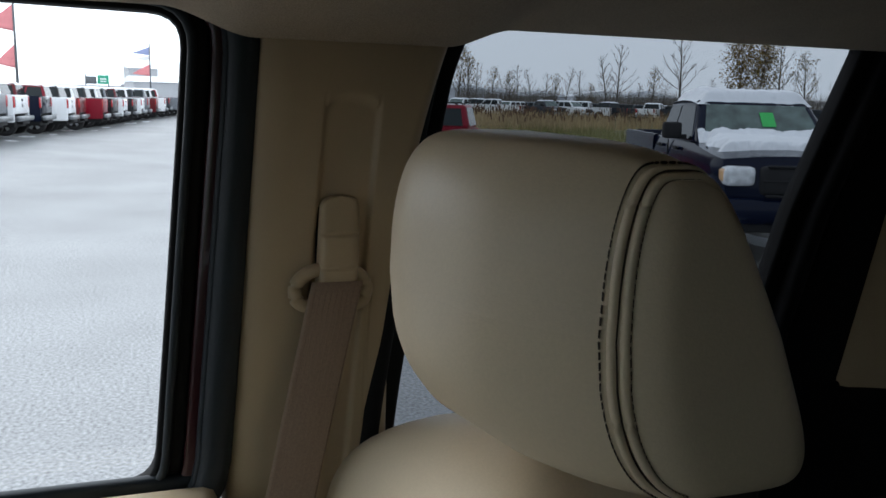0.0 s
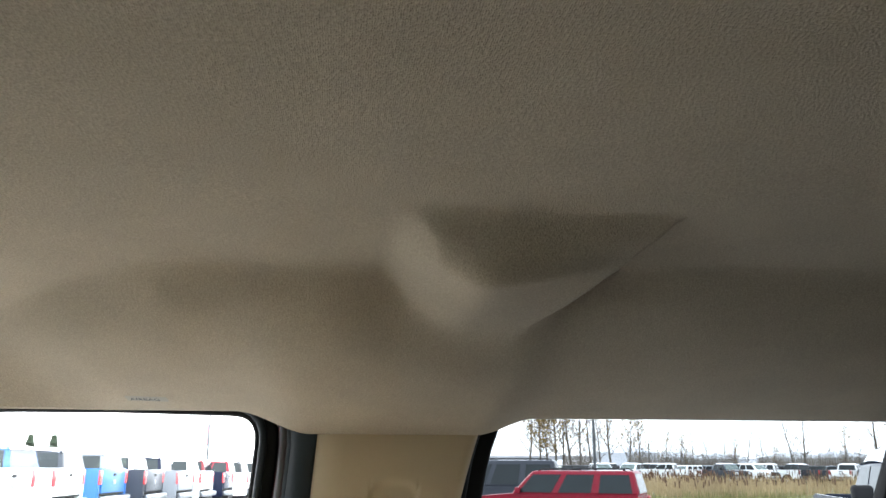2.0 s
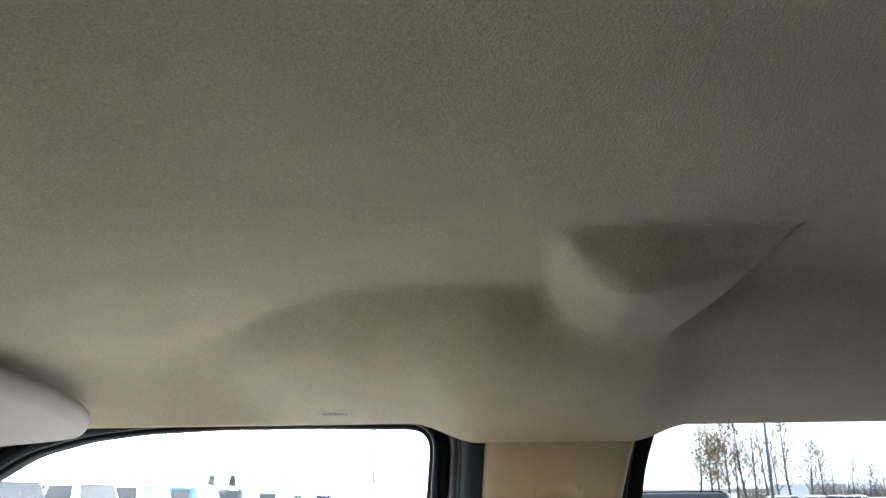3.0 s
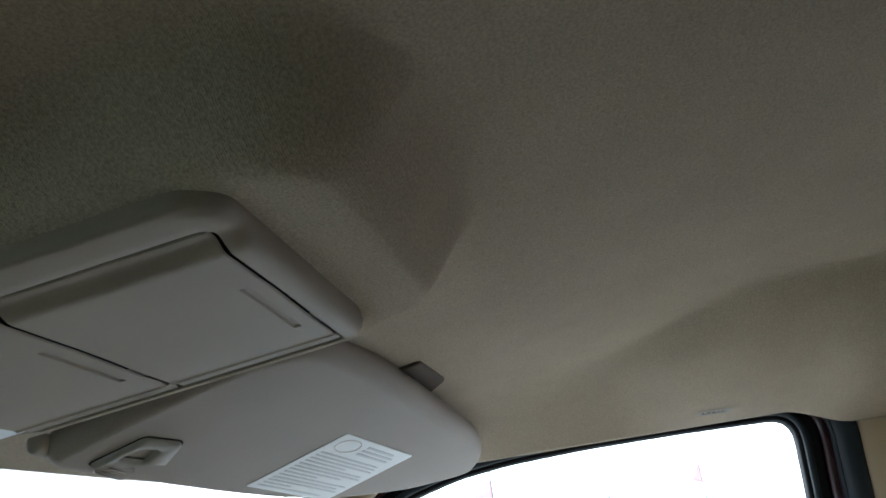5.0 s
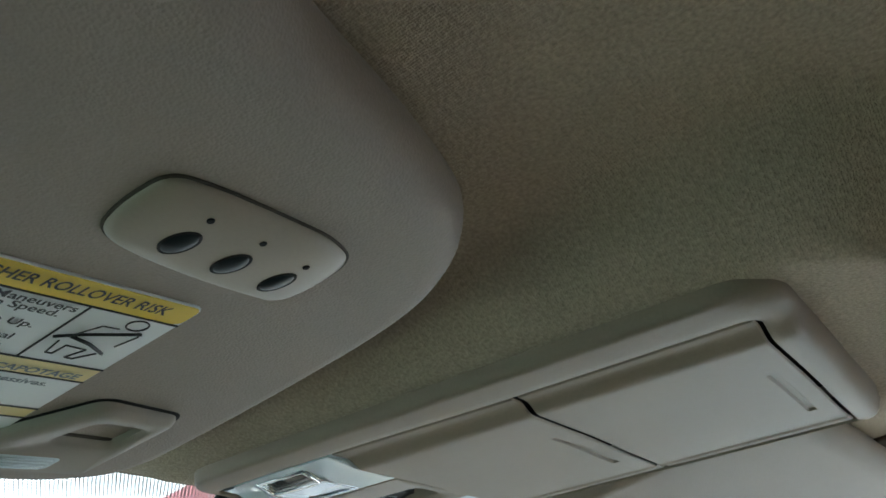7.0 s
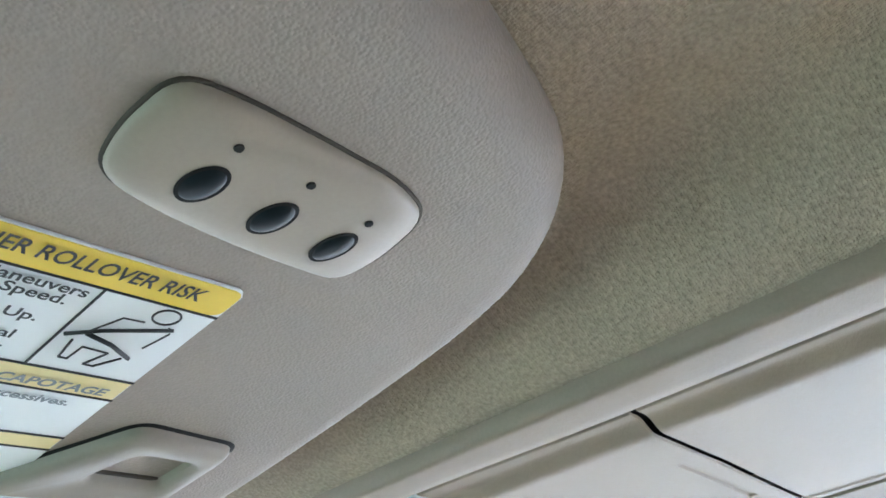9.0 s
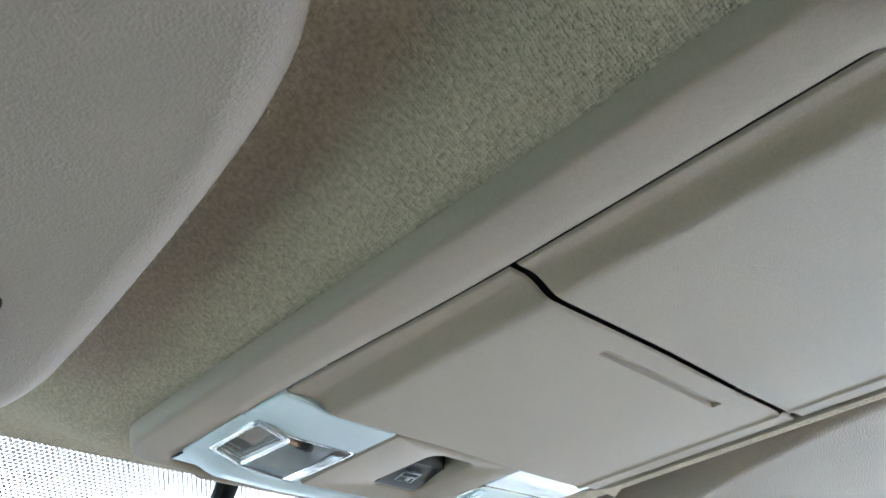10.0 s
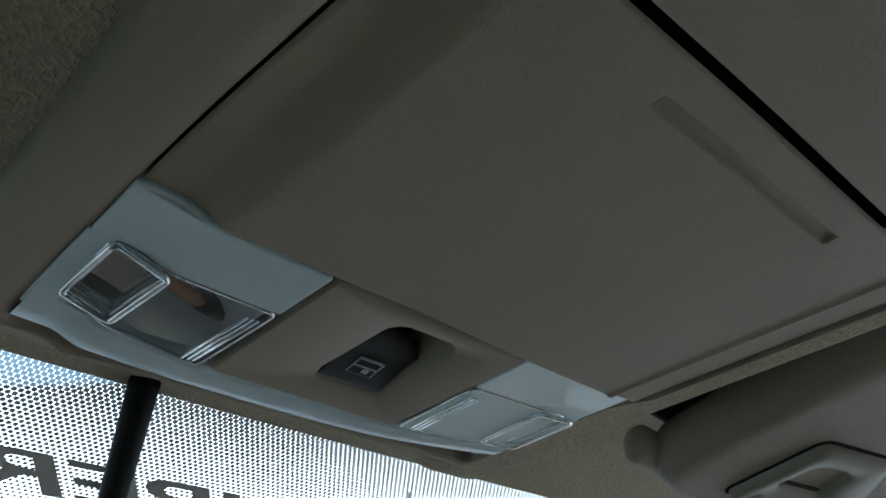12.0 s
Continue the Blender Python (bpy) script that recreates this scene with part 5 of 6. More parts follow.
PAINTS = {n: mat("paint_" + n.replace(" ", "_"), c, 0.32, vary=0.06, vary_scale=1.5, spec=0.22) for n, c in
          (("blue", (0.02, 0.10, 0.30)), ("dark grey", (0.035, 0.04, 0.05)), ("silver", (0.17, 0.185, 0.205)), ("white", (0.78, 0.80, 0.82)), ("dark red", (0.12, 0.012, 0.016)), ("red", (0.19, 0.006, 0.018)), ("black", (0.015, 0.016, 0.018)))}


PAINTS["navy"] = mat("paint_navy", (0.004, 0.007, 0.020), 0.12, vary=0.06, vary_scale=1.5, spec=0.16)


def prism(bm, outline, y0, y1, t0=None, t1=None):
    """An outline in x and z pushed out across y; t0, t1: a second outline for the far ends."""
    a = [bm.verts.new((x, y0, z)) for x, z in (t0 or outline)]
    b = [bm.verts.new((x, y1, z)) for x, z in (t1 or outline)]
    n = len(a)
    bm.faces.new(a[::-1])
    bm.faces.new(b)
    for i in range(n):
        k = (i + 1) % n
        bm.faces.new((a[i], a[k], b[k], b[i]))


def arch(cx, r, z0, n=9):
    """Points of a wheel arch from its rear foot over the top to its front foot, going towards -x."""
    return [(cx + r * math.cos(math.pi * k / n), z0 + r * math.sin(math.pi * k / n)) for k in range(n + 1)]


def solid(name, outline, y0, y1, material, parent, bevel=0.03, label=""):
    bm = bmesh.new()
    prism(bm, outline, y0, y1)
    bmesh.ops.recalc_face_normals(bm, faces=bm.faces)
    if bevel:
        bmesh.ops.bevel(bm, geom=[e for e in bm.edges if e.calc_face_angle(0) > 0.35], offset=bevel, segments=2, affect="EDGES", clamp_overlap=True)
    return auto(part(name, bm, material, parent, label), 40)


def wheel(parent, x, y, r, w, rim_mat, label=""):
    """Tyre with a rounded shoulder, rim dish and spokes; y sign gives the outer side."""
    s = math.copysign(1, y)
    prof = [(r * 0.62, -w / 2), (r * 0.92, -w / 2), (r, -w * 0.36), (r, w * 0.36), (r * 0.92, w / 2), (r * 0.62, w / 2)]
    n = 24
    verts, faces = [], []
    for i in range(n):
        a = 2 * math.pi * i / n
        for rr, yy in prof:
            verts.append((x + rr * math.cos(a), y + yy, r + rr * math.sin(a)))
    m = len(prof)
    for i in range(n):
        k = (i + 1) % n
        for j in range(m - 1):
            faces.append((i * m + j, i * m + j + 1, k * m + j + 1, k * m + j))
    wh = put("wheel", mesh_of("wheel", verts, faces, M_TYRE), parent)
    verts, faces = [], []
    dish = [(r * 0.64, w * 0.46), (r * 0.58, w * 0.40), (r * 0.56, w * 0.15), (r * 0.0, w * 0.15)]
    for i in range(n):
        a = 2 * math.pi * i / n
        for rr, yy in dish:
            verts.append((x + rr * math.cos(a), y + s * yy, r + rr * math.sin(a)))
    for i in range(n):
        k = (i + 1) % n
        for j in range(3):
            faces.append((i * 4 + j, i * 4 + j + 1, k * 4 + j + 1, k * 4 + j))
    put("rim", mesh_of("rim", verts, faces, M_UNDER if rim_mat is M_RIM else rim_mat), wh)
    bm = bmesh.new()
    for k in range(5):
        a = 2 * math.pi * k / 5 + 0.3
        c, q = math.cos(a), math.sin(a)
        o = [(0.04, -0.035), (r * 0.60, -0.055), (r * 0.60, 0.055), (0.04, 0.035)]
        lo = [bm.verts.new((x + p * c - t * q, y + s * w * 0.30, r + p * q + t * c)) for p, t in o]
        hi = [bm.verts.new((x + p * c - t * q, y + s * w * 0.43, r + p * q + t * c)) for p, t in o]
        bm.faces.new(hi)
        for i in range(4):
            bm.faces.new((lo[i], lo[(i + 1) % 4], hi[(i + 1) % 4], hi[i]))
    part("spokes", bm, rim_mat, wh, smooth=False)
    return wh


def greenhouse(name, parent, paint, x0b, x1b, x0t, x1t, zb, zt, wb, wt, windows, posts=()):
    """The upper cab: a tapered shell with glass panels set 4 mm proud of it; posts are the cuts between side windows."""
    bm = bmesh.new()
    v = {}
    for tag, x0, x1, w, z in (("b", x0b, x1b, wb, zb), ("t", x0t, x1t, wt, zt)):
        for i, (x, y) in enumerate(((x0, -w), (x1, -w), (x1, w), (x0, w))):
            v[tag, i] = bm.verts.new((x, y, z))
    bm.faces.new([v["t", i] for i in range(4)])
    bm.faces.new([v["b", i] for i in (3, 2, 1, 0)])
    for i in range(4):
        k = (i + 1) % 4
        bm.faces.new((v["b", i], v["b", k], v["t", k], v["t", i]))
    bevelled(bm, 0.085, 4)
    shell = auto(part(name, bm, paint, parent), 40)
    def at(x_b, x_t, t, y_s):
        x = x_b + (x_t - x_b) * t
        w = wb + (wt - wb) * t
        return Vector((x, y_s * (w + 0.006), zb + (zt - zb) * t))
    for s in (-1, 1):
        for a, b in windows:
            q = []
            for fr, t in ((a, 0.10), (b, 0.10), (b, 0.84), (a, 0.84)):
                xb, xt = x0b + (x1b - x0b) * fr, x0t + (x1t - x0t) * fr
                q.append(at(xb, xt, t, s))
            n2 = (q[1] - q[0]).cross(q[3] - q[0]).normalized() * 0.004
            me = mesh_of("side_window", q + [p - n2 for p in q], [(0, 1, 2, 3), (7, 6, 5, 4), (0, 4, 5, 1), (1, 5, 6, 2), (2, 6, 7, 3), (3, 7, 4, 0)], M_CARGLASS, False)
            put("side_window", me, shell)
    for nm, xb, xt, d in (("rear_window", x0b, x0t, -1), ("windscreen", x1b, x1t, 1)):
        q = []
        for y_s, t in ((-1, 0.10), (1, 0.10), (1, 0.88), (-1, 0.88)):
            x = xb + (xt - xb) * t + d * 0.006
            w = (wb + (wt - wb) * t) * 0.86
            q.append(Vector((x, y_s * w, zb + (zt - zb) * t)))
        put(nm, mesh_of(nm, q + [p - Vector((d * 0.004, 0, 0)) for p in q], [(0, 1, 2, 3), (7, 6, 5, 4), (0, 4, 5, 1), (1, 5, 6, 2), (2, 6, 7, 3), (3, 7, 4, 0)], M_SCREEN if d > 0 else M_CARGLASS, False), shell)
    return shell


def shaped(name, outline, half, paint, parent, nose):
    """A truck's lower body: wheel arches cut through, flanks that swell and tuck in, a crowned hood and a rounded nose."""
    bm = bmesh.new()
    prism(bm, outline, -half, half)
    for co, no in [((0, 0, z), (0, 0, 1)) for z in (0.62, 0.78, 0.95, 1.10, 1.22)] + [((0, y, 0), (0, 1, 0)) for y in (-0.80, -0.55, -0.28, 0, 0.28, 0.55, 0.80)] + [((x, 0, 0), (1, 0, 0)) for x in (nose - 0.2, nose + 0.35, nose + 0.6, nose + 0.78)]:
        bmesh.ops.bisect_plane(bm, geom=list(bm.verts) + list(bm.edges) + list(bm.faces), plane_co=co, plane_no=no)
    bmesh.ops.recalc_face_normals(bm, faces=bm.faces)
    bmesh.ops.bevel(bm, geom=[e for e in bm.edges if e.calc_face_angle(0) > 0.9], offset=0.045, segments=3, affect="EDGES", clamp_overlap=True)
    for v in bm.verts:
        x, y, z = v.co
        k = 1 - 0.055 * ((z - 0.92) / 0.42) ** 2 - 0.10 * max(0.0, (x - nose - 0.30) / 0.63) ** 2.2
        v.co.y = y * k
        if z > 1.08 and x > nose - 0.5:
            v.co.z += 0.055 * (1 - (y / half) ** 2) * sstep(1.08, 1.20, z)
        if x > nose + 0.55:
            v.co.x -= 0.10 * (abs(y) / half) ** 3 * (x - nose - 0.55) / 0.35
    return auto(part(name, bm, paint, parent), 38)


def pickup(label, paint, rims=M_RIM, chrome=True, snow=False, group="pickup trucks in the row", detail=False):
    """A crew cab pickup: rear axle at x = 0, nose towards +x."""
    t = thing("pickup_truck", label, "pickup truck", group)
    R, WB, HW = 0.41, 3.57, 0.985
    front = [(1.05, 0.46)] + [(WB - 0.50, 0.46)] + arch(WB, 0.50, 0.46)[::-1][1:-1] + [(WB + 0.50, 0.46), (WB + 0.88, 0.50), (WB + 0.93, 0.80), (WB + 0.90, 1.06), (WB + 0.78, 1.20), (WB - 0.45, 1.32), (1.05, 1.34)]
    shaped("body", front, HW, paint, t, WB)
    side = [(-1.18, 0.52), (-0.50, 0.50)] + arch(0, 0.50, 0.46)[::-1][1:-1] + [(0.50, 0.48), (1.03, 0.46), (1.03, 1.36), (-1.18, 1.36)]
    for y0, y1 in ((-HW, -HW + 0.09), (HW - 0.09, HW)):
        solid("bed_side", side, y0, y1, paint, t, 0.025)
    box("bed_floor", (-1.15, -0.88, 0.74), (1.03, 0.88, 0.80), 0, M_UNDER, t)
    box("bed_front", (0.98, -0.88, 0.74), (1.03, 0.88, 1.34), 0.01, paint, t)
    gate = box("tailgate", (-1.20, -0.80, 0.78), (-1.13, 0.80, 1.36), 0.03, paint, t)
    box("gate_handle", (-1.215, -0.10, 1.18), (-1.198, 0.10, 1.25), 0.008, M_UNDER, gate)
    box("gate_badge", (-1.213, -0.09, 0.98), (-1.198, 0.09, 1.09), 0.01, M_BUMPER, gate)
    for s in (-1, 1):
        box("tail_lamp", (-1.205, min(s * 0.81, s * 0.975), 0.98), (-1.10, max(s * 0.81, s * 0.975), 1.33), 0.025, M_TAIL, t, "red tail lamp")
        hl = box("head_lamp", (WB + 0.60, min(s * 0.56, s * 0.925), 0.90), (WB + 0.915, max(s * 0.56, s * 0.925), 1.13), 0.06, M_LAMP, t, "clear headlamp with amber corner")
        box("turn_lamp", (WB + 0.62, min(s * 0.86, s * 0.932), 0.94), (WB + 0.86, max(s * 0.86, s * 0.932), 1.10), 0.03, M_AMBER, hl)
        box("fog_lamp", (WB + 0.86, min(s * 0.66, s * 0.80), 0.60), (WB + 0.945, max(s * 0.66, s * 0.80), 0.73), 0.03, M_LAMP, t)
        m = box("door_mirror", (2.62, min(s * 1.0, s * 1.25), 1.36), (2.76, max(s * 1.0, s * 1.25), 1.58), 0.04, M_UNDER, t)
        box("mirror_arm", (2.66, min(s * 0.93, s * 1.06), 1.36), (2.74, max(s * 0.93, s * 1.06), 1.42), 0.01, M_UNDER, m)
        for hx in (1.35, 2.30):
            box("door_handle", (hx, min(s * 0.98, s * 1.012), 1.20), (hx + 0.20, max(s * 0.98, s * 1.012), 1.25), 0.012, paint if not detail else M_UNDER, t)
        for hx in (1.92,):
            box("door_gap", (hx, min(s * 0.97, s * 0.9865), 0.52), (hx + 0.012, max(s * 0.97, s * 0.9865), 1.32), 0, M_UNDER, t)
        wheel(t, 0, s * 0.86, R, 0.27, rims)
        wheel(t, WB, s * 0.86, R, 0.27, rims)
    bump = M_BUMPER if chrome else paint
    box("rear_bumper", (-1.34, -0.93, 0.55), (-1.19, 0.93, 0.71), 0.04, bump, t)
    box("hitch_beam", (-1.30, -0.45, 0.44), (-1.12, 0.45, 0.56), 0.02, M_UNDER, t)
    box("front_bumper", (WB + 0.72, -0.93, 0.46), (WB + 0.97, 0.93, 0.77), 0.09, bump, t)
    box("underbody", (-1.10, -0.72, 0.36), (WB + 0.85, 0.72, 0.78), 0.02, M_UNDER, t)
    gr = box("grille", (WB + 0.80, -0.52, 0.80), (WB + 0.955, 0.52, 1.14), 0.06, M_UNDER, t)
    for y0, y1, z0, z1 in ((-0.50, 0.50, 0.96, 0.985), (-0.02, 0.02, 0.82, 1.13), (-0.46, 0.46, 1.125, 1.155), (-0.46, 0.46, 0.785, 0.815)):
        box("grille_bar", (WB + 0.93, y0, z0), (WB + 0.968, y1, z1), 0.012, M_UNDER if not chrome else M_BUMPER, gr)
    greenhouse("cab", t, paint, 1.05, 3.12, 1.20, 2.50, 1.30, 1.90, 0.93, 0.74, ((0.06, 0.42), (0.47, 0.93)))
    def cap(name, x0, x1, w, zf, th, seed):
        def f(u, v):
            x, y = x0 + (x1 - x0) * u, w * (2 * v - 1)
            e = min(u, 1 - u, v, 1 - v) * 2
            k = 1 + 0.22 * noise.noise((x * 3 + seed, y * 3, seed)) + 0.10 * noise.noise((x * 14, y * 14, seed))
            d = sstep(0, 0.25, e + (0.10 * noise.noise((x * 4, y * 4, seed + 5)) + 0.07 * noise.noise((x * 17, y * 17, seed + 2)) if seed == 3 else 0.02 * noise.noise((x * 6, y * 6, 4))))
            return (x, y, zf(x) + th * d * k - 0.035 * (1 - d) * (seed == 3) - 0.02 * (1 - d))
        put(name, grid_mesh(name, f, 70 if snow else 12, 70 if snow else 12, M_SNOW), t, "thick wet snow cap")
    cap("roof_snow", 1.14, 2.58, 0.77, lambda x: 1.895 - 0.05 * ((x - 1.86) / 0.72) ** 2, 0.150 if snow else 0.06, 1)
    if snow:
        cap("windscreen_snow", 2.95, 3.92, 0.86, lambda x: 1.350 + max(0.0, 3.14 - x) * 0.85 - max(0.0, x - 3.15) * 0.08, 0.100, 3)
        put("price_card", mesh_of("price_card", [(x + dx, y, z) for dx in (0.022, 0.016) for x, y, z in ((2.860, 0.02, 1.555), (2.860, 0.20, 1.555), (2.675, 0.20, 1.735), (2.675, 0.02, 1.735))], [(0, 1, 2, 3), (7, 6, 5, 4), (0, 4, 5, 1), (2, 6, 7, 3), (1, 5, 6, 2), (0, 3, 7, 4)], M_SHEET, False), t, "bright green price card")
    return t


def wagon(label, paint, L=4.4, H=1.66, HW=0.88, name="suv", cat="suv", rack=True):
    """A boxy five-door wagon: rear axle at x = 0, nose towards +x."""
    t = thing(name, label, cat)
    R, WB = 0.355, L * 0.597
    rear, nose = -0.80, L - 0.80
    o = [(rear + 0.03, 0.45), (-0.44, 0.40)] + arch(0, 0.44, 0.40)[::-1][1:-1] + [(0.44, 0.40), (WB - 0.44, 0.40)] + arch(WB, 0.44, 0.40)[::-1][1:-1] + [(WB + 0.44, 0.40), (nose - 0.05, 0.45), (nose, 0.75), (nose - 0.08, 1.00), (WB - 0.25, 1.10), (rear + 0.02, 1.10), (rear, 0.95), (rear - 0.02, 0.60)]
    solid("body", o, -HW, HW, paint, t, 0.05)
    greenhouse("cabin", t, paint, rear + 0.02, WB - 0.15, rear + 0.16, WB - 0.70, 1.07, H, HW - 0.04, HW - 0.20, ((0.05, 0.31), (0.37, 0.63), (0.68, 0.95)))
    for s in (-1, 1):
        wheel(t, 0, s * 0.77, R, 0.23, M_RIM)
        wheel(t, WB, s * 0.77, R, 0.23, M_RIM)
        box("tail_lamp", (rear - 0.03, min(s * 0.70, s * 0.885), 0.78), (rear + 0.14, max(s * 0.70, s * 0.885), 1.05), 0.03, M_TAIL, t, "red tail lamp")
        box("head_lamp", (nose - 0.22, min(s * 0.52, s * 0.86), 0.78), (nose - 0.02, max(s * 0.52, s * 0.86), 0.96), 0.05, M_LAMP, t)
        box("sill", (0.42, min(s * 0.80, s * 0.895), 0.33), (WB - 0.42, max(s * 0.80, s * 0.895), 0.47), 0.02, M_UNDER, t)
        for cx in (0, WB):
            ar = arch(cx, 0.475, 0.40, 12)
            put("arch_flare", tube_mesh("arch_flare", [(x, s * (HW - 0.01), z) for x, z in ar], 0.035, paint, 8), t)
        box("door_mirror", (WB - 0.45, min(s * 0.88, s * 1.04), 1.10), (WB - 0.33, max(s * 0.88, s * 1.04), 1.26), 0.03, paint, t)
        if rack:
            put("roof_rail", tube_mesh("roof_rail", [(rear + 0.35, s * 0.60, H - 0.01), (rear + 0.45, s * 0.60, H + 0.045), (WB - 0.95, s * 0.60, H + 0.045), (WB - 0.85, s * 0.60, H - 0.01)], 0.02, M_UNDER, 8), t)
    box("rear_bumper", (rear - 0.09, -HW + 0.02, 0.38), (rear + 0.10, HW - 0.02, 0.68), 0.05, M_UNDER, t)
    box("front_bumper", (nose - 0.10, -HW + 0.02, 0.38), (nose + 0.06, HW - 0.02, 0.66), 0.05, M_UNDER, t)
    box("underbody", (rear + 0.1, -0.65, 0.26), (nose - 0.1, 0.65, 0.60), 0.02, M_UNDER, t)
    return t


def standing(x, y, yaw):
    return Matrix.Translation((x, y, 0)) @ Matrix.Rotation(yaw, 4, "Z")


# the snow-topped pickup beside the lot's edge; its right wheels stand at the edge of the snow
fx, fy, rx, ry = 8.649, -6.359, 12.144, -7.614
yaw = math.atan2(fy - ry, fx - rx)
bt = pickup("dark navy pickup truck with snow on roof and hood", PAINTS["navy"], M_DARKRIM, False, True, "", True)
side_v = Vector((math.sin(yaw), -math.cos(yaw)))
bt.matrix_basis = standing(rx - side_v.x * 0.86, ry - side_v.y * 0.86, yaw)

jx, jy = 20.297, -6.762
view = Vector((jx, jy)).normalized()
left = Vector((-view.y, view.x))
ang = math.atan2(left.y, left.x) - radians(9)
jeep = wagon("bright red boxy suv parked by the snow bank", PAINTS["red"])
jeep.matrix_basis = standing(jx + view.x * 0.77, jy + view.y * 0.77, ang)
dark_suv = wagon("large dark grey suv parked beyond the red suv", PAINTS["dark grey"], 5.2, 1.95, 0.98)
dark_suv.matrix_basis = standing(29.2, -7.0, ang + 0.15)

# the row of pickups, tails towards the aisle
row_paints = ["silver", "black", "dark grey", "white", "white", "blue", "dark grey", "silver", "white", "navy", "white", "dark red", "red", "black", "white", "black", "white", "silver", "dark red", "white", "dark grey", "silver", "white", "red"]
base = {}
rnd = random.Random(3)
for k, key in enumerate(row_paints):
    tx = 9.6 + 2.55 * k
    ty = 8.7 - 0.155 * tx
    yw = radians(86 + rnd.uniform(-2, 2))
    x, y = tx + 1.36 * math.cos(yw) + rnd.uniform(-0.1, 0.1), ty + 1.36 * math.sin(yw) + rnd.uniform(-0.2, 0.2)
    m = Matrix.Translation((0, 0, ground_z(x, y))) @ standing(x, y, yw)
    if key not in base:
        base[key] = pickup(key + " crew cab pickup truck parked in the sales row", PAINTS[key])
        base[key].matrix_basis = m
    else:
        copy_thing(base[key], m)

# far lot beyond the reeds
far_base = [wagon("distant parked suv, " + c, PAINTS[c], 4.6, 1.72, 0.92, "suv", "suv", False) for c in ("white", "dark grey", "silver", "navy", "black")]
far_pick = [base["white"], base["dark grey"]]
far_list = []
for k in range(84):
    d = 88 + 7 * (k % 4) + rnd.uniform(-1.5, 1.5)
    a = radians(-14 - 0.375 * k + rnd.uniform(-0.15, 0.15))
    m = standing(d * math.cos(a), d * math.sin(a), rnd.choice((0.4, 1.0, 2.2, -0.9, 3.4)) + rnd.uniform(-0.2, 0.2))
    if k < 5:
        far_base[k].matrix_basis = m
        tagged(far_base[k], group="cars in the far lot")
    elif k % 4 == 0:
        copy_thing(far_pick[k % 8 // 4], m)
    else:
        copy_thing(far_base[(k * 3 + k // 5) % 5], m)


# ---- trees, poles and distance ----
def twig(verts, faces, pts, r0, r1, sides=3):
    """A tapered tube along a few points."""
    b, n = len(verts), len(pts) - 1
    d = (pts[-1] - pts[0]).normalized()
    s = d.cross(Vector((0.31, 0.83, 0.21))).normalized()
    t = d.cross(s)
    for i, q in enumerate(pts):
        rr = r0 + (r1 - r0) * i / n
        for k in range(sides):
            w = 2 * math.pi * k / sides
            verts.append(q + s * rr * math.cos(w) + t * rr * math.sin(w))
    for i in range(n):
        for k in range(sides):
            m = (k + 1) % sides
            faces.append((b + i * sides + k, b + i * sides + m, b + (i + 1) * sides + m, b + (i + 1) * sides + k))


def limb(p, d, length, rnd, n=4, lift=0.25, bend=0.16):
    """Points of a crooked limb that turns upwards."""
    pts = [p]
    for _ in range(n):
        d = (d + Vector((rnd.uniform(-1, 1), rnd.uniform(-1, 1), rnd.uniform(-0.6, 0.6))) * bend + Vector((0, 0, lift / n))).normalized()
        pts.append(pts[-1] + d * (length / n))
    return pts


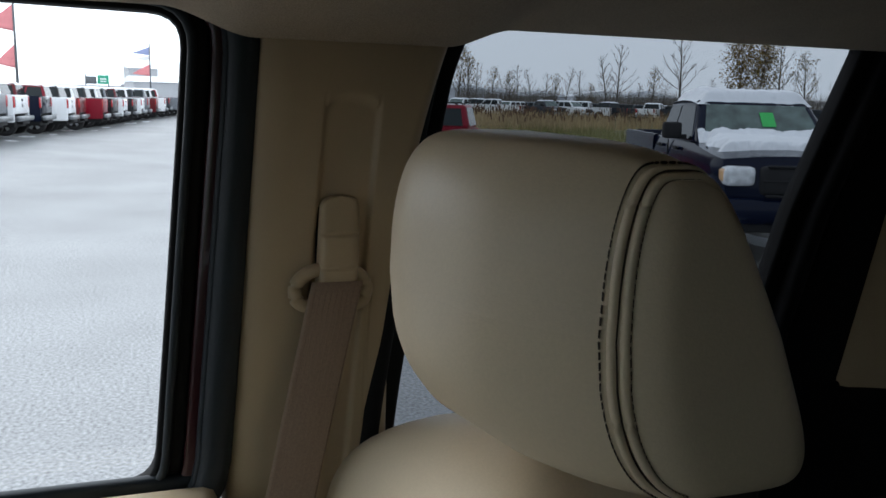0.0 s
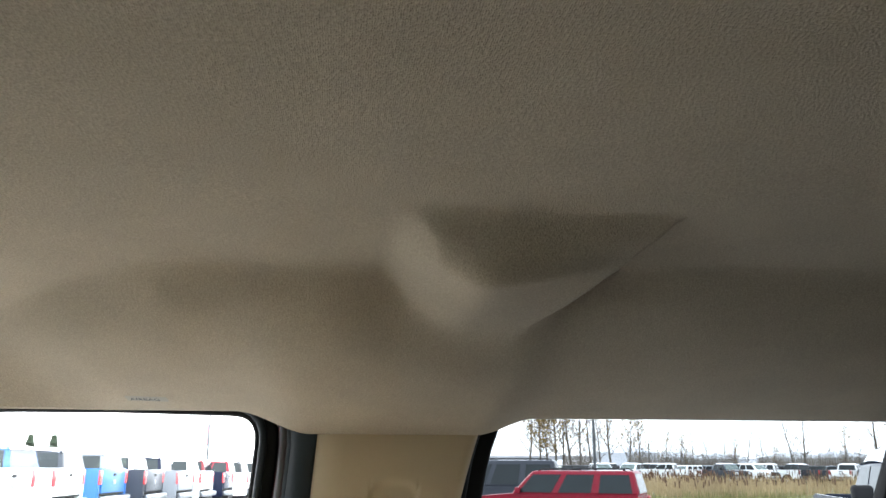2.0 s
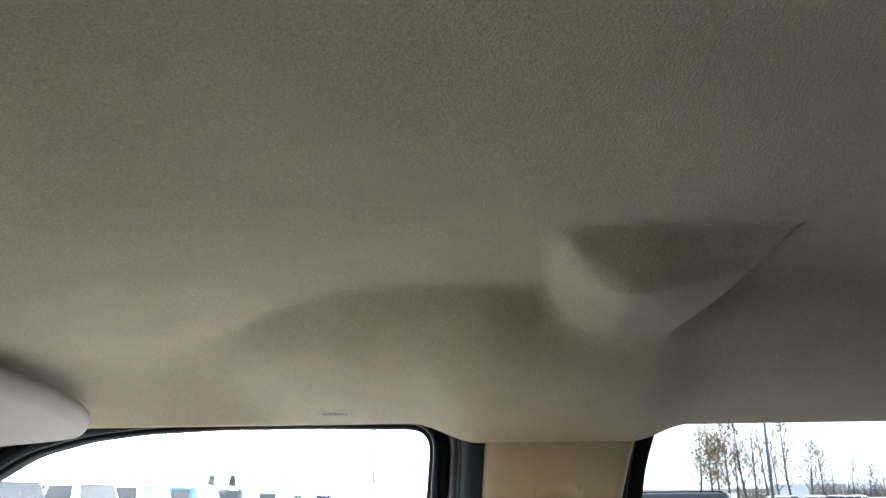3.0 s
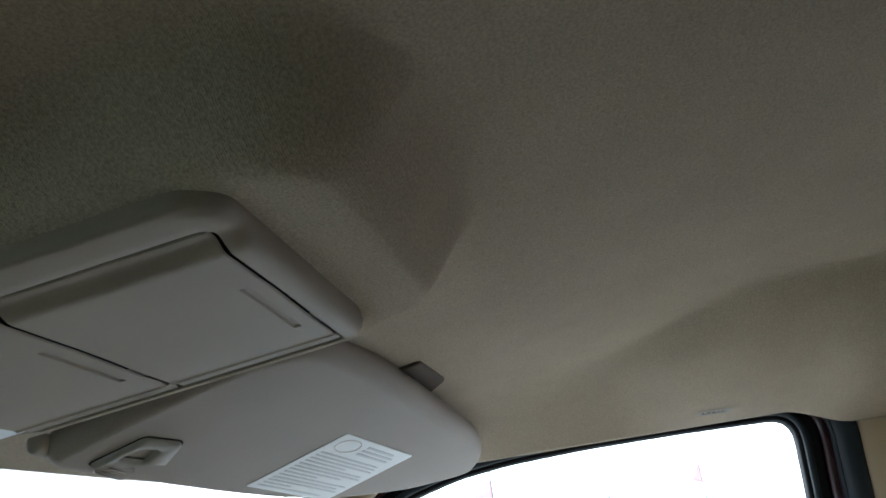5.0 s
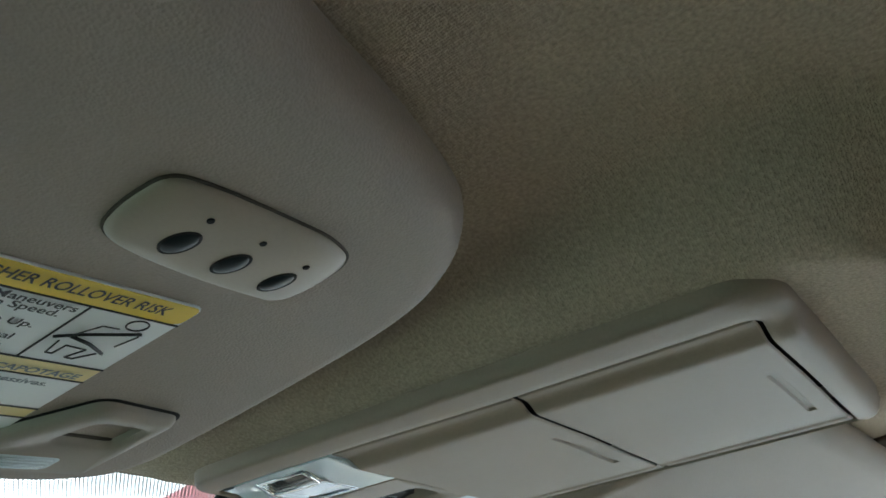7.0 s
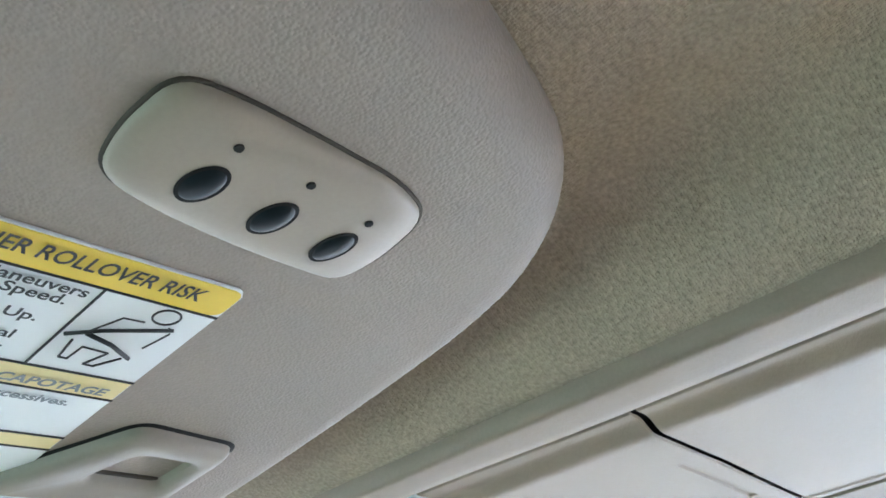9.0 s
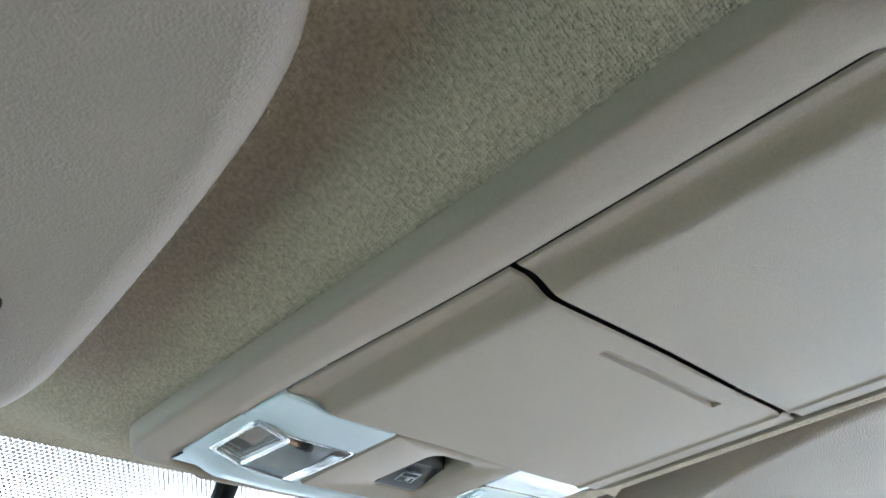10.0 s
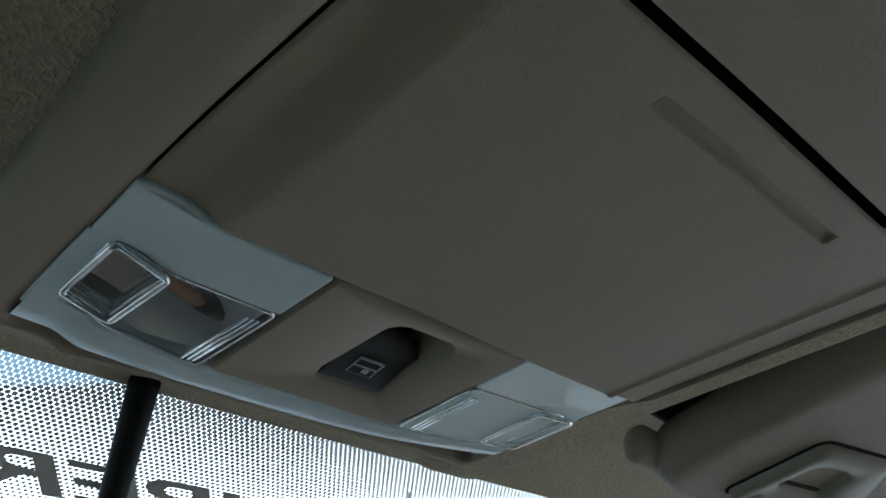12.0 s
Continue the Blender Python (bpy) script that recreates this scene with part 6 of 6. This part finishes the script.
def tree(label, height, seed, leafy, group="bare trees", wide=0.34):
    """An upright trunk that runs to the top, side limbs all round and fine twigs on them."""
    rnd = random.Random(seed)
    t = thing("tree", label, "tree", group)
    verts, faces, tips = [], [], []
    stem = limb(Vector((0, 0, -0.1)), Vector((rnd.uniform(-0.05, 0.05), rnd.uniform(-0.05, 0.05), 1)), height, rnd, 9, 0.1, 0.05)
    twig(verts, faces, stem, height * 0.016, height * 0.002, 6)
    count = 24 if not leafy else 30
    for k in range(count):
        f = 0.25 + 0.72 * (k + rnd.random()) / count
        i = min(8, int(f * 9))
        p = stem[i] + (stem[i + 1] - stem[i]) * (f * 9 - i)
        a = k * 2.4 + rnd.uniform(-0.5, 0.5)
        d = Vector((math.cos(a), math.sin(a), rnd.uniform(0.5, 1.3))).normalized()
        ln = height * wide * (1.15 - f) ** 0.8 * rnd.uniform(0.6, 1.15)
        pts = limb(p, d, ln, rnd, 4, 0.5)
        twig(verts, faces, pts, height * 0.0055 * (1.2 - f), height * 0.0012)
        for j in range(7):
            q = pts[rnd.choice((1, 2, 3, 4))]
            dd = (d + Vector((rnd.uniform(-1, 1), rnd.uniform(-1, 1), rnd.uniform(-0.2, 1.0)))).normalized()
            tw = limb(q, dd, ln * rnd.uniform(0.25, 0.5), rnd, 2, 0.3)
            twig(verts, faces, tw, height * 0.0020, height * 0.0008)
            tips += [tw[1], tw[2]]
    put("trunk", mesh_of("trunk", verts, faces, M_BARK), t)
    lv, lf = [], []
    for p in tips:
        for _ in range(leafy):
            q = p + Vector((rnd.gauss(0, 1), rnd.gauss(0, 1), rnd.gauss(0, 1))) * height * 0.028
            s = height * rnd.uniform(0.008, 0.017)
            a, b = Vector((rnd.uniform(-1, 1), rnd.uniform(-1, 1), rnd.uniform(-1, 1))).normalized(), Vector((rnd.uniform(-1, 1), rnd.uniform(-1, 1), rnd.uniform(-1, 1))).normalized()
            i = len(lv)
            lv += [q - a * s, q + b * s * 0.6, q + a * s, q - b * s * 0.6]
            lf.append((i, i + 1, i + 2, i + 3))
    if lv:
        put("crown", mesh_of("crown", lv, lf, M_LEAF, False), t, "thin rusty autumn foliage")
    return t


def conifer(label, height):
    t = thing("tree", label, "tree", "evergreens")
    put("trunk", tube_mesh("trunk", [(0, 0, 0), (0, 0, height)], [height * 0.03, 0.02], M_BARK, 6), t)
    rnd = random.Random(8)
    lv, lf = [], []
    for k in range(900):
        z = height * (0.1 + 0.9 * rnd.random() ** 1.3)
        r = (height - z) * 0.28 * rnd.uniform(0.5, 1.0) + 0.1
        a = rnd.uniform(0, 6.283)
        q = Vector((r * math.cos(a), r * math.sin(a), z - r * 0.2))
        w = 0.22
        i = len(lv)
        lv += [Vector((0, 0, z)) * 0.3 + q * 0.7, q + Vector((-math.sin(a) * w, math.cos(a) * w, 0)), q * 1.0 + Vector((math.cos(a) * 0.3, math.sin(a) * 0.3, -0.15)), q - Vector((-math.sin(a) * w, math.cos(a) * w, 0))]
        lf.append((i, i + 1, i + 2, i + 3))
    put("crown", mesh_of("crown", lv, lf, M_EVERGREEN, False), t)
    return t


def at_az(az, d):
    return d * math.cos(radians(az)), d * math.sin(radians(az))


kinds = [tree("tall bare deciduous tree at the field edge", 9.0, 21, 0), tree("slim bare deciduous tree at the field edge", 8.0, 33, 0), tree("bare tree with a few rusty leaves", 8.5, 47, 1, "leafy trees"), tree("broad tree with thick rusty autumn leaves", 8.0, 52, 7, "leafy trees", 0.46)]
spots = [(-19.3, 100, 2, 0.95), (-20.6, 112, 0, 0.75), (-22.5, 105, 1, 0.7), (-23.4, 118, 0, 0.75), (-24.4, 110, 1, 0.75), (-25.3, 122, 0, 0.65), (-26.6, 112, 1, 0.8), (-27.6, 120, 0, 0.7), (-29.4, 105, 1, 0.95), (-30.0, 100, 0, 0.95), (-31.3, 125, 1, 0.6),
         (-34.1, 95, 0, 1.15), (-36.2, 120, 1, 0.7), (-37.6, 90, 3, 1.05), (-38.8, 88, 3, 0.95), (-40.1, 100, 0, 1.05), (-41.7, 98, 2, 0.9), (-43.5, 105, 1, 0.9), (-45.5, 100, 2, 0.85),
         (-14.1, 96, 3, 1.0), (-15.1, 100, 1, 1.1), (-16.2, 94, 0, 1.1), (-17.5, 98, 1, 1.0), (-20.0, 92, 2, 0.8), (-23.0, 100, 2, 0.6), (-25.9, 104, 2, 0.6), (-32.2, 100, 2, 0.7), (-14.6, 105, 2, 1.35), (-15.6, 98, 2, 1.25), (-13.6, 110, 0, 1.3), (-12.8, 105, 2, 1.2), (-16.9, 105, 2, 1.1), (-18.2, 95, 2, 1.2), (-21.6, 108, 2, 0.7), (-28.3, 112, 2, 0.5), (-33.0, 110, 1, 0.6)]
used = set()
for k, (az, d, i, sc) in enumerate(spots):
    x, y = at_az(az, d)
    m = Matrix.Translation((x, y, 0)) @ Matrix.Rotation(k * 1.7, 4, "Z")
    if i not in used:
        used.add(i)
        kinds[i].matrix_basis = m
        kinds[i].scale = (sc,) * 3
    else:
        c = copy_thing(kinds[i], m)
        c.scale = (sc,) * 3
con_a = conifer("small dark evergreen beyond the truck row", 4.6)
con_a.matrix_basis = Matrix.Translation((*at_az(17.6, 95), 0))
copy_thing(con_a, Matrix.Translation((*at_az(18.9, 95), 0)))
# brushwood line behind the far lot
def brush(rnd):
    a, d = radians(rnd.uniform(-48, -15)), rnd.uniform(112, 150)
    return d * math.cos(a), d * math.sin(a), noise.noise((a * 14, 3, 1)) > -0.25
blades("brushwood", 16000, brush, 0.8, 4.2, 0.035, mat("brush_grey", (0.16, 0.14, 0.12), 0.95, vary=0.3, vary_scale=0.1), "grey leafless brushwood", 12)

M_HILL = mat("far_woods", (0.14, 0.145, 0.155), 0.95, vary=0.25, vary_scale=0.03)
def ridge(u, v):
    a = radians(-80 + 150 * u)
    d = 520 + 90 * v
    h = (6.0 + 1.6 * noise.fractal((u * 14, 0.3, 0), 0.8, 2.1, 6)) * (1 if v > 0.01 else 0)
    return (d * math.cos(a), d * math.sin(a), max(0.0, h * min(1, v * 2)))
tagged(put("backdrop", grid_mesh("backdrop", ridge, 500, 4, M_HILL)), "low hazy wooded ridge on the horizon", "hills", kind="structure")

M_ROOF = mat("snowy_roof", (0.80, 0.83, 0.87), 0.8, vary=0.05, vary_scale=0.3)
M_SIDING = mat("pale_siding", (0.42, 0.43, 0.45), 0.8, vary=0.1, vary_scale=0.4)
def shed(az, d, L, W, H, yaw, label):
    s = thing("farm_building", label, "building", "far buildings", standing(*at_az(az, d), yaw))
    box("wall", (-L / 2, -W / 2, 0), (L / 2, W / 2, H), 0, M_SIDING, s)
    solid("roof", [(-W / 2 - 0.4, H), (W / 2 + 0.4, H), (0, H + W * 0.11)], -L / 2 - 0.4, L / 2 + 0.4, M_ROOF, s, 0)
    s.children[-1].matrix_basis = Matrix.Rotation(radians(90), 4, "Z")
    for k in range(int(L / 5)):
        box("window", (-L / 2 + 2 + 5 * k, W / 2, 1.0), (-L / 2 + 3.4 + 5 * k, W / 2 + 0.05, 2.2), 0, M_CARGLASS, s)
        box("window", (-L / 2 + 2 + 5 * k, -W / 2 - 0.05, 1.0), (-L / 2 + 3.4 + 5 * k, -W / 2, 2.2), 0, M_CARGLASS, s)
    return s
for az, d, L, W, H, yw in ((-28.5, 190, 34, 12, 3.0, 1.2), (-32.0, 200, 26, 14, 3.2, 1.0), (-25.0, 210, 30, 12, 3.0, 1.1), (-19.0, 180, 22, 12, 4, 1.3), (-22.0, 230, 40, 14, 3.4, 1.2), (-36.0, 230, 36, 14, 3.0, 1.0), (1.3, 260, 8, 8, 8, 0.2), (-0.8, 240, 24, 14, 4, 0.2), (5.5, 300, 30, 12, 3, 0.1), (11.5, 300, 40, 14, 3, 0.2)):
    shed(az, d, L, W, H, yw, "low pale building with a snow-covered roof")

M_POLE = mat("grey_pole", (0.12, 0.13, 0.14), 0.5, metal=0.4, vary=0.1)
M_FLAGRED = mat("flag_red", (0.72, 0.26, 0.27), 0.8, vary=0.08, vary_scale=2)
M_FLAGBLUE = mat("flag_blue", (0.30, 0.35, 0.55), 0.8, vary=0.08, vary_scale=2)
M_FLAGWHITE = mat("flag_white", (0.8, 0.8, 0.82), 0.8, vary=0.05, vary_scale=2)


def pole(name, az, d, h, r, label, cat, flags=(), arm=False):
    """A mast with cloth flags that stand out to its left as one looks from the lot: (z0, z1, length, material, pointed)."""
    x, y = at_az(az, d)
    t = thing(name, label, cat, "", Matrix.Translation((x, y, 0)))
    put("mast", tube_mesh("mast", [(0, 0, 0), (0, 0, h)], [r, r * 0.6], M_POLE, 10), t)
    lx, ly = -math.sin(radians(az)), math.cos(radians(az))
    for z0, z1, length, material, pointed in flags:
        def f(u, v):
            zz = z0 + (z1 - z0) * v
            if pointed:
                mid = z0 + (z1 - z0) * 0.30
                zz = zz + (mid - zz) * u * 0.95
            w = 0.12 * math.sin(5 * u + z0) * u
            return (lx * length * u + w, ly * length * u, zz - 0.12 * u * (z1 - z0))
        fl = put("flag", grid_mesh("flag", f, 14, 6, material), t, "cloth flag")
        fl.modifiers.new("thick", "SOLIDIFY").thickness = 0.01
    if arm:
        box("lamp_head", (-0.9 * abs(lx) - 0.2, -0.9, h - 0.1), (0.2, 0.9, h + 0.1), 0.04, M_POLE, t)
    return t


pole("flag_pole", 8.4, 62, 9.0, 0.10, "grey flag pole with red pennants and a crossed lamp head", "flag pole",
     ((5.35, 7.1, 1.6, M_FLAGRED, True), (3.0, 4.6, 1.2, M_FLAGRED, True)), True)
pole("flag_pole", 0.75, 88, 6.3, 0.09, "grey flag pole with a blue, white and red flag", "flag pole",
     ((5.2, 6.0, 1.6, M_FLAGBLUE, True), (4.7, 5.2, 1.5, M_FLAGWHITE, True), (3.2, 4.4, 1.6, M_FLAGRED, True)))
pole("light_pole", -17.2, 46, 9.5, 0.09, "tall dark grey light pole by the lot", "light pole", (), True)
pole("light_pole", 41.5, 60, 9.5, 0.08, "tall grey light pole across the lot", "light pole")
pole("flag_pole", 50.7, 34, 9.5, 0.13, "tall grey flag pole with red pennants ahead of the truck", "flag pole",
     ((6.6, 8.2, 2.0, M_FLAGRED, True), (4.2, 5.4, 2.4, M_FLAGRED, False)))
pole("flag_pole", -5.2, 70, 8.0, 0.08, "thin flag pole with a small red pennant", "flag pole", ((5.0, 6.6, 0.7, M_FLAGRED, True),))
pole("flag_pole", 22.0, 58, 8.0, 0.08, "thin flag pole with a small red pennant", "flag pole", ((4.6, 5.6, 0.9, M_FLAGRED, True),))

sign = thing("road_sign", "green highway sign on two posts far beyond the row", "road sign", "", standing(*at_az(3.9, 190), radians(3.9)))
for y0 in (-2.2, 2.2):
    box("sign_post", (-0.1, y0 - 0.1, 0), (0.1, y0 + 0.1, 5.0), 0, M_POLE, sign)
box("sign_panel", (-0.2, -2.3, 2.9), (-0.1, -0.1, 4.7), 0.02, mat("sign_green", (0.02, 0.33, 0.20), 0.5, vary=0.05), sign)
box("sign_panel", (-0.2, 0.1, 2.9), (-0.1, 2.1, 4.4), 0.02, sign.children[-1].data.materials[0], sign)
for z in (3.3, 3.8):
    box("text_bar", (-0.23, -1.8, z), (-0.2, -0.6, z + 0.25), 0, M_WHITE, sign)
